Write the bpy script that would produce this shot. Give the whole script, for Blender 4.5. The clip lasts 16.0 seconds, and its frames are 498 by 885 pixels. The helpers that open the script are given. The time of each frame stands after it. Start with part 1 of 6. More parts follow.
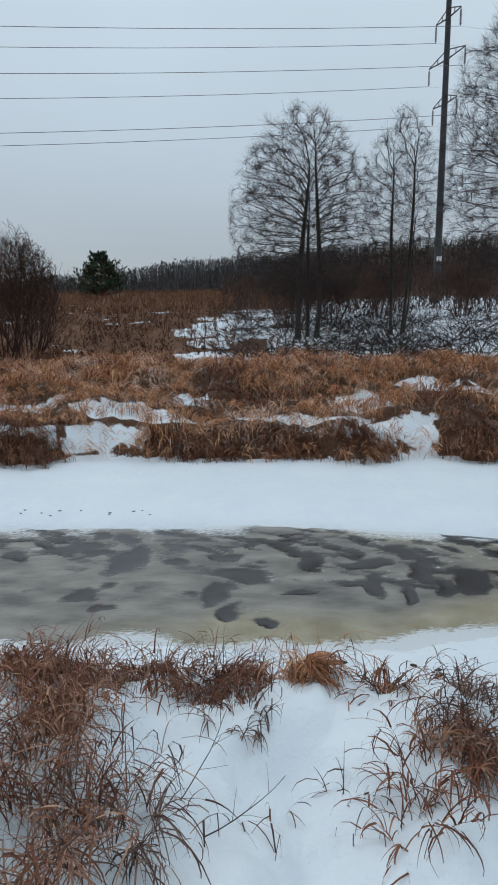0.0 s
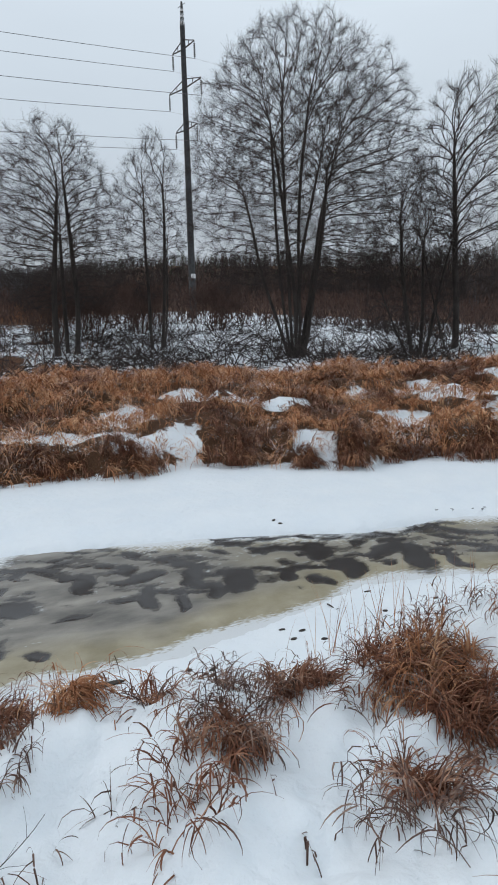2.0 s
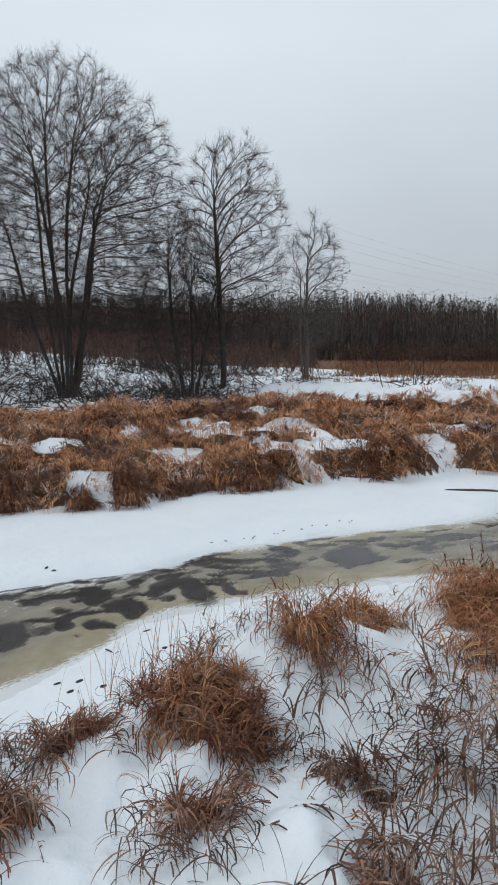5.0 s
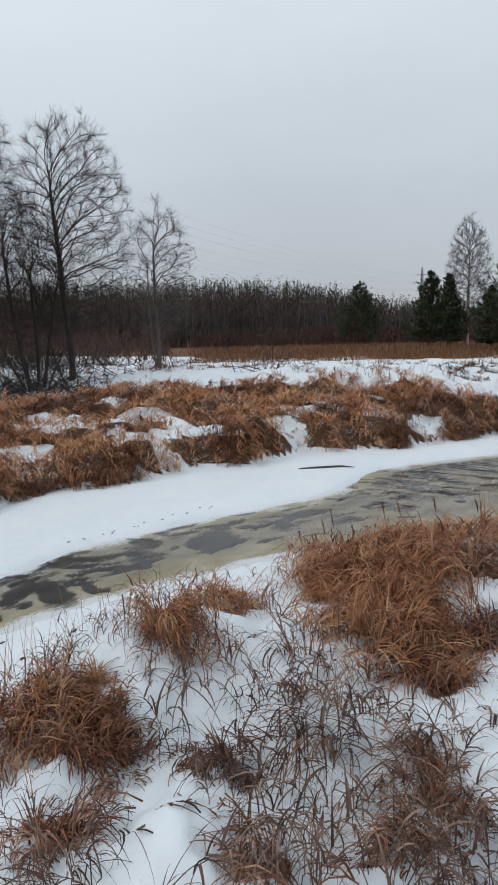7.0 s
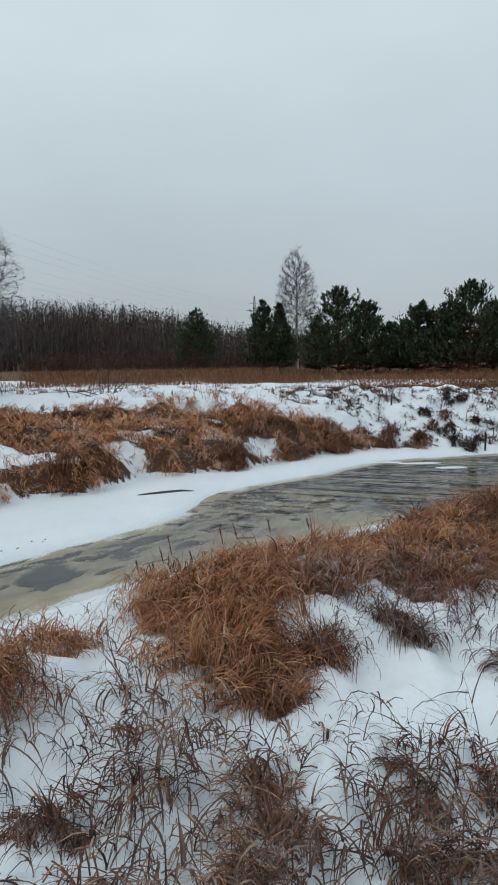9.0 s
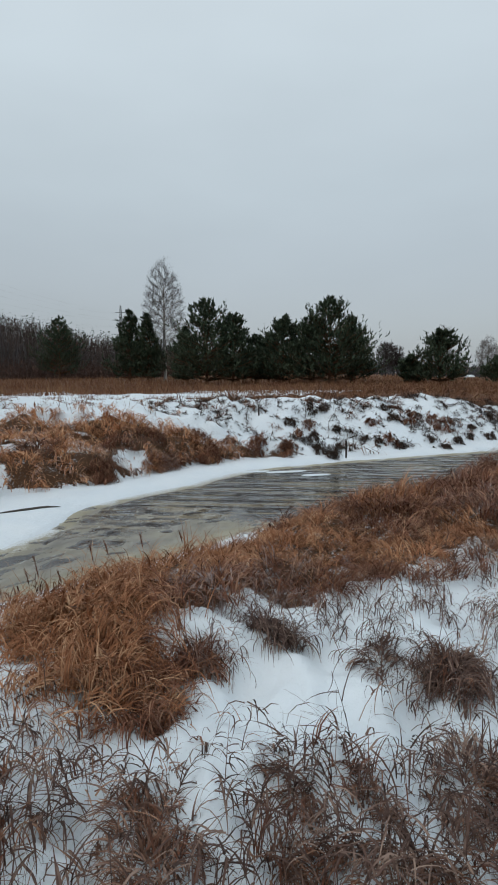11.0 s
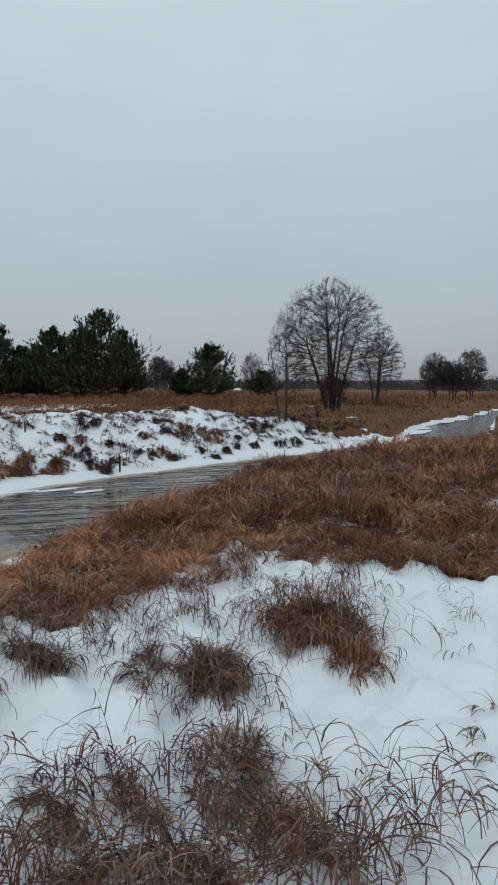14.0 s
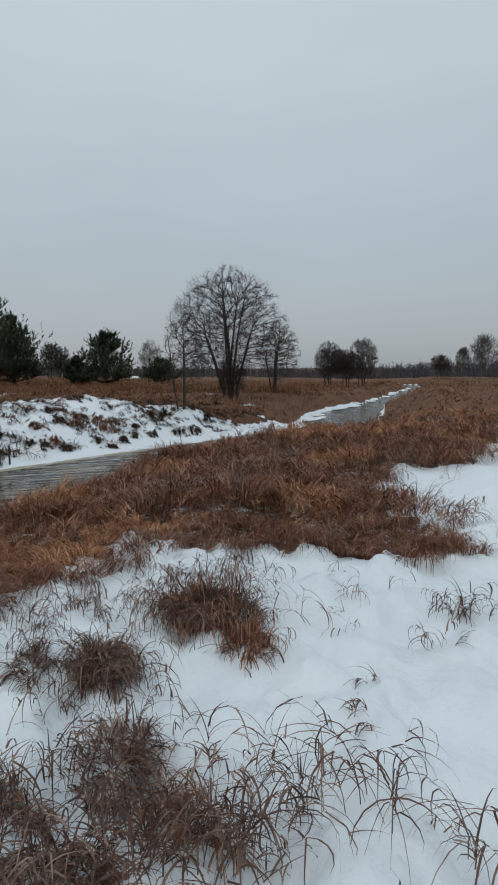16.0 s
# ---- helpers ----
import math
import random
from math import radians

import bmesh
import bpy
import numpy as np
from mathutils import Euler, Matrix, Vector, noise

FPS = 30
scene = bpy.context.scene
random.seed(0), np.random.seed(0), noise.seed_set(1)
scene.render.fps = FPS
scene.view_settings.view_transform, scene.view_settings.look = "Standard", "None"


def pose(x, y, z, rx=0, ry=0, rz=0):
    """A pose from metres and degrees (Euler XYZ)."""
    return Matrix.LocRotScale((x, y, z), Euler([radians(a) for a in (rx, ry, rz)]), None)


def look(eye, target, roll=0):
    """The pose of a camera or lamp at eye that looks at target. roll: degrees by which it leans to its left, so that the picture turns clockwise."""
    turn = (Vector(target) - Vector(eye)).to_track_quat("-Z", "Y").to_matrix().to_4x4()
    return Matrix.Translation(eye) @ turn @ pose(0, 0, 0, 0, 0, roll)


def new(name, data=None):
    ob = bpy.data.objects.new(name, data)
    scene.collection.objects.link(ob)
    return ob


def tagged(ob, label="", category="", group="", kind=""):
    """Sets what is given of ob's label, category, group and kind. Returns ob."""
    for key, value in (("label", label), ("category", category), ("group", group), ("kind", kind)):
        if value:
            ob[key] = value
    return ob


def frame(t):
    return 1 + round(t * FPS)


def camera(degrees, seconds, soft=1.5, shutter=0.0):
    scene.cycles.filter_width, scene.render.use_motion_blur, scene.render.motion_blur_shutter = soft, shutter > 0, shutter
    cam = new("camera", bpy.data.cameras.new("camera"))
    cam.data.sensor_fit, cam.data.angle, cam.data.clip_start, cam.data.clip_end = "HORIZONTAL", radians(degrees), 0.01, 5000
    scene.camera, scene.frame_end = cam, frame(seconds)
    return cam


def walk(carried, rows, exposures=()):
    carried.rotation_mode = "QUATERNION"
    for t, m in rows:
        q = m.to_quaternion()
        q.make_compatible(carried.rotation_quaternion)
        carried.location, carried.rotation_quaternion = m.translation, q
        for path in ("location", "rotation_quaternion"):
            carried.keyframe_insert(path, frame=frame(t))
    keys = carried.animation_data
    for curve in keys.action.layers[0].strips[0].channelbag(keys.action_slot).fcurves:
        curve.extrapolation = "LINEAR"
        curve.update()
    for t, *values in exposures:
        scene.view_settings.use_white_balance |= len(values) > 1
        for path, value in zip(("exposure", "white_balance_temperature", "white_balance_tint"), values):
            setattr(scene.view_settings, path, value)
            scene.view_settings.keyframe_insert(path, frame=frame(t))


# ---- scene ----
PATH = [
    (0, -0.18, 0.121, 2.883, 77.367, 1.190, -0.267),
    (0.5, -0.149, 0.13, 2.871, 77.517, 1.308, -5.930),
    (1, -0.119, 0.116, 2.877, 77.875, 1.574, -11.078),
    (1.5, -0.088, 0.085, 2.888, 77.428, 0.878, -18.436),
    (2, -0.075, 0.073, 2.89, 78.247, 1.253, -21.541),
    (2.5, -0.07, 0.069, 2.898, 79.705, 1.801, -23.017),
    (3, -0.061, 0.047, 2.896, 81.147, 1.551, -26.322),
    (3.5, -0.055, 0.019, 2.911, 81.459, 1.068, -30.300),
    (4, -0.043, -0.007, 2.918, 81.509, 0.762, -35.834),
    (4.2, -0.048, -0.007, 2.909, 81.890, 0.485, -37.039),
    (6.3, 0.041, 0.058, 2.874, 80.157, 1.458, -50.203),
    (6.5, 0.056, 0.052, 2.877, 80.385, 1.913, -51.344),
    (7, 0.032, 0.012, 2.884, 80.387, 1.479, -55.310),
    (7.5, 0.076, 0.012, 2.872, 80.115, 1.734, -59.162),
    (8, 0.066, 0.003, 2.873, 80.718, 1.244, -62.203),
    (8.5, 0.099, 0, 2.881, 81.249, 1.028, -66.468),
    (9, 0.099, -0.007, 2.891, 82.289, 0.941, -70.017),
    (9.5, 0.096, -0.025, 2.907, 83.089, 1.082, -72.901),
    (9.7, 0.096, -0.035, 2.908, 83.148, 1.390, -74.857),
    (11.8, 0.062, 0.022, 2.906, 83.600, -0.338, -88.522),
    (12, 0.039, 0.006, 2.9, 83.870, -0.308, -91.037),
    (12.5, 0.022, -0.014, 2.913, 84.749, -0.886, -94.249),
    (13, 0.048, -0.036, 2.919, 83.919, -0.994, -97.054),
    (13.5, 0.047, -0.057, 2.914, 84.190, -0.338, -100.086),
    (14, 0.012, -0.087, 2.922, 84.210, 0.338, -102.654),
    (14.5, 0.02, -0.12, 2.921, 84.369, 1.284, -106.377),
    (15, 0.005, -0.13, 2.918, 84.018, 1.323, -108.309),
    (15.5, 0.003, -0.135, 2.917, 83.369, 0.755, -109.868),
    (16, 0.008, -0.153, 2.916, 83.050, 0.298, -111.906)
]
cam = camera(43.77, 16.0, soft=1.8)
EXPOSURES = [(0.0, -0.06, 6270, 9.5), (0.5, 0.0, 6380, 11), (1.5, 0.09, 6520, 12.5), (3.5, 0.11, 6680, 13.5), (7.0, 0.07, 6720, 13.5), (9.0, -0.02, 6560, 9), (12.5, -0.08, 6560, 10), (16.0, -0.19, 6580, 9.5)]
walk(cam, [(t, pose(x, y, z, rx, ry, rz)) for t, x, y, z, rx, ry, rz in PATH], EXPOSURES)

# ---- overcast winter daylight ----
SKY_STRENGTH = 1.0


def make_sky():
    world = bpy.data.worlds.new("overcast_sky")
    scene.world = world
    world.use_nodes = True
    nt = world.node_tree
    nt.nodes.clear()
    out, bg = nt.nodes.new("ShaderNodeOutputWorld"), nt.nodes.new("ShaderNodeBackground")
    sky = nt.nodes.new("ShaderNodeTexSky")
    sky.sky_type, sky.sun_disc = "NISHITA", False
    sky.sun_elevation, sky.sun_rotation = radians(40), radians(-53)
    thin = nt.nodes.new("ShaderNodeVectorMath")
    thin.operation = "SCALE"
    thin.inputs[3].default_value = 0.012
    coord, sep = nt.nodes.new("ShaderNodeTexCoord"), nt.nodes.new("ShaderNodeSeparateXYZ")
    ramp = nt.nodes.new("ShaderNodeValToRGB")
    stops = ((0.0, (0.30, 0.335, 0.37)), (0.10, (0.37, 0.415, 0.455)), (0.26, (0.475, 0.547, 0.595)), (0.42, (0.558, 0.641, 0.695)), (1.0, (0.70, 0.765, 0.82)))
    ramp.color_ramp.elements[0].position, ramp.color_ramp.elements[1].position = stops[0][0], stops[-1][0]
    ramp.color_ramp.elements[0].color, ramp.color_ramp.elements[1].color = (*stops[0][1], 1), (*stops[-1][1], 1)
    for at, c in stops[1:-1]:
        ramp.color_ramp.elements.new(at).color = (*c, 1)
    cloud = nt.nodes.new("ShaderNodeTexNoise")
    cloud.inputs["Scale"].default_value, cloud.inputs["Detail"].default_value = 1.6, 4
    stretch = nt.nodes.new("ShaderNodeMapping")
    stretch.inputs["Scale"].default_value = (1, 1, 2.6)
    soft = nt.nodes.new("ShaderNodeMapRange")
    soft.inputs["From Min"].default_value, soft.inputs["From Max"].default_value = 0.25, 0.75
    soft.inputs["To Min"].default_value, soft.inputs["To Max"].default_value = 0.93, 1.07
    layered = nt.nodes.new("ShaderNodeVectorMath")
    layered.operation = "SCALE"
    add = nt.nodes.new("ShaderNodeVectorMath")
    L = nt.links.new
    L(coord.outputs["Generated"], sep.inputs[0])
    L(sep.outputs["Z"], ramp.inputs[0])
    L(coord.outputs["Generated"], stretch.inputs[0])
    L(stretch.outputs[0], cloud.inputs["Vector"])
    L(cloud.outputs[0], soft.inputs[0])
    # the cloud is a little thinner on one side
    west = nt.nodes.new("ShaderNodeVectorMath")
    west.operation = "DOT_PRODUCT"
    west.inputs[1].default_value = (0.87, 0.5, 0.0)
    glow = nt.nodes.new("ShaderNodeMath")
    glow.operation = "MULTIPLY_ADD"
    glow.inputs[1].default_value, glow.inputs[2].default_value = 0.09, 1.0
    both = nt.nodes.new("ShaderNodeMath")
    both.operation = "MULTIPLY"
    L(coord.outputs["Generated"], west.inputs[0])
    L(west.outputs["Value"], glow.inputs[0])
    L(ramp.outputs[0], layered.inputs[0])
    L(soft.outputs[0], both.inputs[0])
    L(glow.outputs[0], both.inputs[1])
    L(both.outputs[0], layered.inputs[3])
    L(sky.outputs[0], thin.inputs[0])
    L(layered.outputs[0], add.inputs[0])
    L(thin.outputs[0], add.inputs[1])
    L(add.outputs[0], bg.inputs[0])
    bg.inputs[1].default_value = SKY_STRENGTH
    L(bg.outputs[0], out.inputs[0])


make_sky()
sun_data = bpy.data.lights.new("veiled_sun", "SUN")
sun_data.energy, sun_data.angle, sun_data.color = 0.5, radians(40), (1.0, 0.97, 0.93)
sun = new("veiled_sun", sun_data)
sun.matrix_world = look((-40, 30, 42), (0, 0, 0))

# ---- materials ----


class Nodes:
    """A small wrapper that adds nodes to one material."""

    def __init__(self, name):
        self.mat = bpy.data.materials.new(name)
        self.mat.use_nodes = True
        self.tree = self.mat.node_tree
        self.tree.nodes.clear()
        self.out = self.add("OutputMaterial")

    def add(self, kind, **values):
        node = self.tree.nodes.new("ShaderNode" + kind)
        for key, value in values.items():
            self.put(node, key, value)
        return node

    def put(self, node, key, value):
        socket = node.inputs[int(key[1:])] if key[0] == "i" and key[1:].isdigit() else node.inputs[key.replace("_", " ")]
        if isinstance(value, bpy.types.NodeSocket):
            self.tree.links.new(value, socket)
        else:
            socket.default_value = value

    def noise(self, scale, detail=4, vector=None, rough=0.55):
        node = self.add("TexNoise", Scale=scale, Detail=detail, Roughness=rough)
        self.put(node, "Vector", vector if vector is not None else self.coords())
        return node.outputs[0]

    def coords(self, scale=(1, 1, 1), turn=0.0):
        place = self.add("NewGeometry").outputs["Position"]
        return self.add("Mapping", Vector=place, Scale=scale, Rotation=(0, 0, turn)).outputs[0]

    def span(self, value, lo, hi, to_lo=0.0, to_hi=1.0):
        return self.add("MapRange", i0=value, i1=lo, i2=hi, i3=to_lo, i4=to_hi).outputs[0]

    def blend(self, f, a, b):
        node = self.tree.nodes.new("ShaderNodeMix")
        node.data_type = "RGBA"
        for i, v in ((0, f), (6, a), (7, b)):
            if isinstance(v, bpy.types.NodeSocket):
                self.tree.links.new(v, node.inputs[i])
            else:
                node.inputs[i].default_value = v if i == 0 else (*v, 1)
        return node.outputs[2]

    def math(self, op, a, b=0.0):
        node = self.tree.nodes.new("ShaderNodeMath")
        node.operation = op
        for i, v in ((0, a), (1, b)):
            if isinstance(v, bpy.types.NodeSocket):
                self.tree.links.new(v, node.inputs[i])
            else:
                node.inputs[i].default_value = v
        return node.outputs[0]

    def bump(self, value, strength, distance, under=None):
        node = self.add("Bump", Strength=strength, Distance=distance, Height=value)
        if under is not None:
            self.put(node, "Normal", under)
        return node.outputs[0]

    def island(self):
        return self.add("NewGeometry").outputs["Random Per Island"]

    def attribute(self, name):
        node = self.add("Attribute")
        node.attribute_name = name
        return node.outputs["Fac"]

    def surface(self, **values):
        node = self.add("BsdfPrincipled", **values)
        self.tree.links.new(node.outputs[0], self.out.inputs[0])
        return self.mat


def snow_ground_material():
    n = Nodes("snowy_ground")
    litter = n.attribute("litter")
    fine, broad = n.noise(26, 6), n.noise(3.2, 4)
    edge = n.math("ADD", n.math("MULTIPLY", fine, 0.55), n.math("MULTIPLY", broad, 0.45))
    cover = n.span(n.math("SUBTRACT", n.math("ADD", litter, n.math("MULTIPLY", edge, 0.9)), 0.95), -0.06, 0.08)
    white = n.blend(n.span(n.noise(1.1, 5), 0.3, 0.7), (0.768, 0.835, 0.88), (0.835, 0.885, 0.91))
    # Near litter is painted darker so the gaps between blades look shaded.
    shaded_litter = n.blend(n.span(n.noise(60, 5), 0.3, 0.7), (0.045, 0.024, 0.014), (0.135, 0.070, 0.036))
    sward = n.blend(n.span(n.noise(9, 6), 0.3, 0.7), (0.07, 0.036, 0.020), (0.22, 0.115, 0.058))
    sward = n.blend(n.span(n.noise(0.35, 4), 0.35, 0.65), sward, (0.16, 0.08, 0.045))
    brown = n.blend(n.span(litter, 0.68, 0.85), shaded_litter, sward)
    relief = n.bump(n.noise(7, 6), 0.55, 0.06)
    relief = n.bump(n.noise(75, 4), 0.3, 0.012, relief)
    return n.surface(Base_Color=n.blend(cover, white, brown), Roughness=n.span(cover, 0, 1, 0.55, 0.95), Normal=relief, Specular_IOR_Level=0.25)


def ice_material():
    """Wet grey slush ice with dark holes where the water stands open."""
    n = Nodes("slush_ice")
    melt, froth, stain = n.attribute("melt"), n.attribute("rime"), n.attribute("stain")
    flow = n.coords((1.0, 2.6, 1), radians(24))
    ragged = n.noise(5.5, 5, flow)
    hole = n.span(n.math("ADD", melt, n.math("MULTIPLY", n.math("SUBTRACT", ragged, 0.5), 0.6)), 0.30, 0.70)
    grey = n.blend(n.span(n.noise(1.6, 6, flow), 0.3, 0.7), (0.105, 0.10, 0.09), (0.33, 0.31, 0.27))
    tan = n.blend(n.span(n.noise(2.6, 5), 0.3, 0.7), (0.24, 0.21, 0.13), (0.40, 0.36, 0.26))
    ice = n.blend(n.span(n.math("ADD", stain, n.math("MULTIPLY", n.math("SUBTRACT", n.noise(1.2, 4), 0.5), 0.8)), 0.3, 0.8), grey, tan)
    white = n.span(n.math("ADD", froth, n.math("MULTIPLY", n.math("SUBTRACT", n.noise(14, 6, flow), 0.5), 1.3)), 0.5, 0.8)
    ice = n.blend(white, ice, (0.66, 0.69, 0.70))
    # Tan slush streaks; they also paint in the brown reflections on the ripples.
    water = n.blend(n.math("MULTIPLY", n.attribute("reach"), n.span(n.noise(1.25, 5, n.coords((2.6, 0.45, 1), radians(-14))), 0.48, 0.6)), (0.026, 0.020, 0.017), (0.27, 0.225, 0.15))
    swell = n.bump(n.noise(1.2, 3, n.coords((2.6, 0.5, 1), radians(-14))), n.math("MULTIPLY", n.span(n.attribute("melt"), 0.7, 1.0), n.attribute("reach")), 1.5)
    ripple = n.bump(n.noise(7, 3, n.coords((0.7, 2.4, 1), radians(28))), 0.10, 0.03, swell)
    frost = n.bump(n.noise(40, 5), 0.25, 0.01, ripple)
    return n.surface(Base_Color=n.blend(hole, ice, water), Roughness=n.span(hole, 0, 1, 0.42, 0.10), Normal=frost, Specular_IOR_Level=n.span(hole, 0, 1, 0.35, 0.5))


def water_material():
    n = Nodes("river_water")
    far = n.noise(1.2, 3, n.coords((2.4, 0.6, 1), radians(12)))
    ripple = n.bump(far, 0.9, 0.22)
    ripple = n.bump(n.noise(6, 3, n.coords((2.0, 0.6, 1), radians(12))), 0.3, 0.02, ripple)
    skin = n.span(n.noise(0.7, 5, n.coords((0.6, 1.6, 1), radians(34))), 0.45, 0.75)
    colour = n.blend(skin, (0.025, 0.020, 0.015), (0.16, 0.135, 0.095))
    return n.surface(Base_Color=colour, Roughness=n.span(skin, 0, 1, 0.08, 0.2), Normal=ripple, IOR=1.33)


def straw_material(name, dark, mid, light, scale=1.2, shade=0.32, snow=0.0):
    n = Nodes(name)
    lock = n.span(n.noise(scale * 2.6, 3), 0.3, 0.7)
    wisp = n.span(n.noise(scale * 9, 2), 0.3, 0.7)
    r = n.math("ADD", n.math("MULTIPLY", n.island(), 0.46), n.math("ADD", n.math("MULTIPLY", lock, 0.28), n.math("MULTIPLY", wisp, 0.26)))
    r = n.span(r, 0.2, 0.8)
    tone = n.blend(n.span(r, 0.0, 0.55), dark, mid)
    tone = n.blend(n.span(r, 0.6, 1.0), tone, light)
    patch = n.blend(n.span(n.noise(scale, 4), 0.35, 0.65), tone, mid)
    tone = n.blend(0.15, tone, patch)
    clump = n.span(n.noise(scale * 1.7, 3), 0.38, 0.62)
    tone = n.blend(n.math("MULTIPLY", clump, shade), tone, dark)
    if snow:
        # a dusting of snow held by some of the blades
        held = n.math("MULTIPLY", n.span(n.noise(0.9, 4), 0.50, 0.66), n.span(n.noise(14, 4), 0.50, 0.60))
        tone = n.blend(n.math("MULTIPLY", held, snow), tone, (0.80, 0.85, 0.88))
    grain = n.bump(n.noise(90, 3, n.coords((1, 1, 0.15))), 0.2, 0.004)
    return n.surface(Base_Color=tone, Roughness=0.75, Normal=grain, Specular_IOR_Level=0.2)


def bark_material(name, dark, light, scale=6.0, lichen=None):
    n = Nodes(name)
    rough = n.noise(scale, 6, n.coords((1, 1, 0.25)))
    tone = n.blend(n.span(rough, 0.3, 0.7), dark, light)
    if lichen:
        tone = n.blend(n.span(n.noise(scale * 0.3, 5), 0.52, 0.66), tone, lichen)
    tone = n.blend(n.math("MULTIPLY", n.island(), 0.4), tone, light)
    return n.surface(Base_Color=tone, Roughness=0.9, Normal=n.bump(rough, 0.6, 0.02), Specular_IOR_Level=0.15)


def plain_material(name, dark, light, rough, metal=0.0, scale=5.0):
    n = Nodes(name)
    grime = n.noise(scale, 6)
    tone = n.blend(n.span(grime, 0.3, 0.7), dark, light)
    return n.surface(Base_Color=tone, Roughness=rough, Metallic=metal, Normal=n.bump(n.noise(scale * 8, 4), 0.2, 0.005))


SNOW = snow_ground_material()
ICE = ice_material()
WATER = water_material()
REED = straw_material("golden_reed", (0.15, 0.055, 0.023), (0.44, 0.195, 0.095), (0.76, 0.50, 0.30), 1.2, 0.45)
# Golden reed painted brighter, standing in for light through the far belt's blades.
LIT_REED = straw_material("lit_reed", (0.21, 0.082, 0.036), (0.57, 0.262, 0.125), (0.82, 0.56, 0.34), 1.2, 0.2, 0.8)
SEDGE = straw_material("rust_sedge", (0.058, 0.022, 0.012), (0.218, 0.087, 0.049), (0.55, 0.33, 0.215), 1.2, 0.5, 0.25)
DRY = straw_material("withered_grass", (0.034, 0.020, 0.016), (0.146, 0.086, 0.068), (0.44, 0.31, 0.24))
BROWN = straw_material("brown_grass", (0.055, 0.029, 0.020), (0.195, 0.100, 0.066), (0.50, 0.31, 0.22), 1.2, 0.3)
DARK_GRASS = straw_material("dark_bank_grass", (0.020, 0.014, 0.011), (0.065, 0.042, 0.031), (0.15, 0.095, 0.066))
FIELD = straw_material("field_grass", (0.10, 0.045, 0.026), (0.215, 0.10, 0.052), (0.34, 0.20, 0.10), 0.2)
BARK = bark_material("alder_bark", (0.028, 0.024, 0.022), (0.085, 0.072, 0.064))
TWIG = bark_material("twig_bark", (0.030, 0.024, 0.023), (0.072, 0.058, 0.053))
GREY_BARK = bark_material("grey_bark", (0.05, 0.045, 0.042), (0.14, 0.125, 0.115))
BIRCH = bark_material("birch_bark", (0.16, 0.145, 0.13), (0.55, 0.52, 0.48), 4.0, (0.05, 0.045, 0.04))
BIRCH_TWIG = bark_material("birch_twigs", (0.10, 0.09, 0.088), (0.22, 0.20, 0.19))
PINE_BARK = bark_material("pine_bark", (0.06, 0.035, 0.022), (0.16, 0.09, 0.05))
NEEDLE = straw_material("pine_needles", (0.024, 0.037, 0.026), (0.062, 0.087, 0.052), (0.115, 0.140, 0.082), 0.8)
# Distance haze is painted into these two: greyed birch, blue-grey mixed wood.
HAZED_BIRCH = straw_material("hazed_birch_wood", (0.055, 0.050, 0.050), (0.095, 0.088, 0.088), (0.15, 0.14, 0.14), 0.05)
HAZED_WOOD = straw_material("hazed_mixed_wood", (0.050, 0.052, 0.056), (0.072, 0.076, 0.084), (0.10, 0.105, 0.115), 0.05)
PRINT = plain_material("pressed_snow", (0.16, 0.17, 0.18), (0.30, 0.32, 0.34), 0.8)
WOOD_FAR = straw_material("bare_wood", (0.040, 0.028, 0.025), (0.078, 0.055, 0.048), (0.145, 0.115, 0.102), 0.05)
THICKET = straw_material("willow_thicket", (0.046, 0.027, 0.021), (0.090, 0.053, 0.042), (0.15, 0.09, 0.07), 0.2)
RED_SHRUB = straw_material("red_shrub", (0.045, 0.022, 0.015), (0.115, 0.055, 0.036), (0.20, 0.11, 0.075), 0.2)
CONCRETE = plain_material("weathered_concrete", (0.035, 0.035, 0.037), (0.085, 0.085, 0.085), 0.85)
EARTH = plain_material("dark_wet_earth", (0.018, 0.014, 0.011), (0.05, 0.038, 0.028), 0.8)
STEEL = plain_material("galvanised_steel", (0.06, 0.06, 0.062), (0.13, 0.13, 0.13), 0.6, 0.3)
GLASS_GREY = plain_material("insulator_glass", (0.10, 0.11, 0.11), (0.2, 0.21, 0.21), 0.3)
WHITE_PAINT = plain_material("white_paint", (0.6, 0.6, 0.6), (0.8, 0.8, 0.8), 0.6)
WIRE = plain_material("aluminium_wire", (0.10, 0.10, 0.105), (0.17, 0.17, 0.175), 0.6, 0.2)


# ---- plan of the place: river edges, bank toe, heights (all in metres) ----
Z_WATER = -0.15
EDGE_NEAR = [(-60, 8), (-14, 6.0), (-4, 5.35), (-0.4, 5.15), (1.2, 5.0), (2.26, 5.35), (3.5, 5.72), (4.7, 5.5), (6.1, 4.8),
             (7.3, 4.2), (9.3, 2.8), (11.1, 1.5), (13, -0.2), (16, -3.4), (19, -7.6), (22, -11.8), (26, -16.4), (29, -19.3),
             (45, -31), (74, -56.5), (84, -63.5), (105, -66), (160, -62)]
EDGE_FAR = [(-60, 13), (-14, 9.4), (-3.7, 8.45), (0, 8.35), (3, 7.8), (4.4, 7.25), (6.1, 7.2), (8.2, 6.4), (9.8, 5.7), (11, 5.5),
            (13, 5.6), (15, 4.4), (18.3, 2.6), (20.2, 0), (22.7, -4.4), (26, -10), (27.6, -13.1), (37.2, -20.4), (46, -29.5),
            (72, -53), (84, -60), (105, -62), (160, -58)]
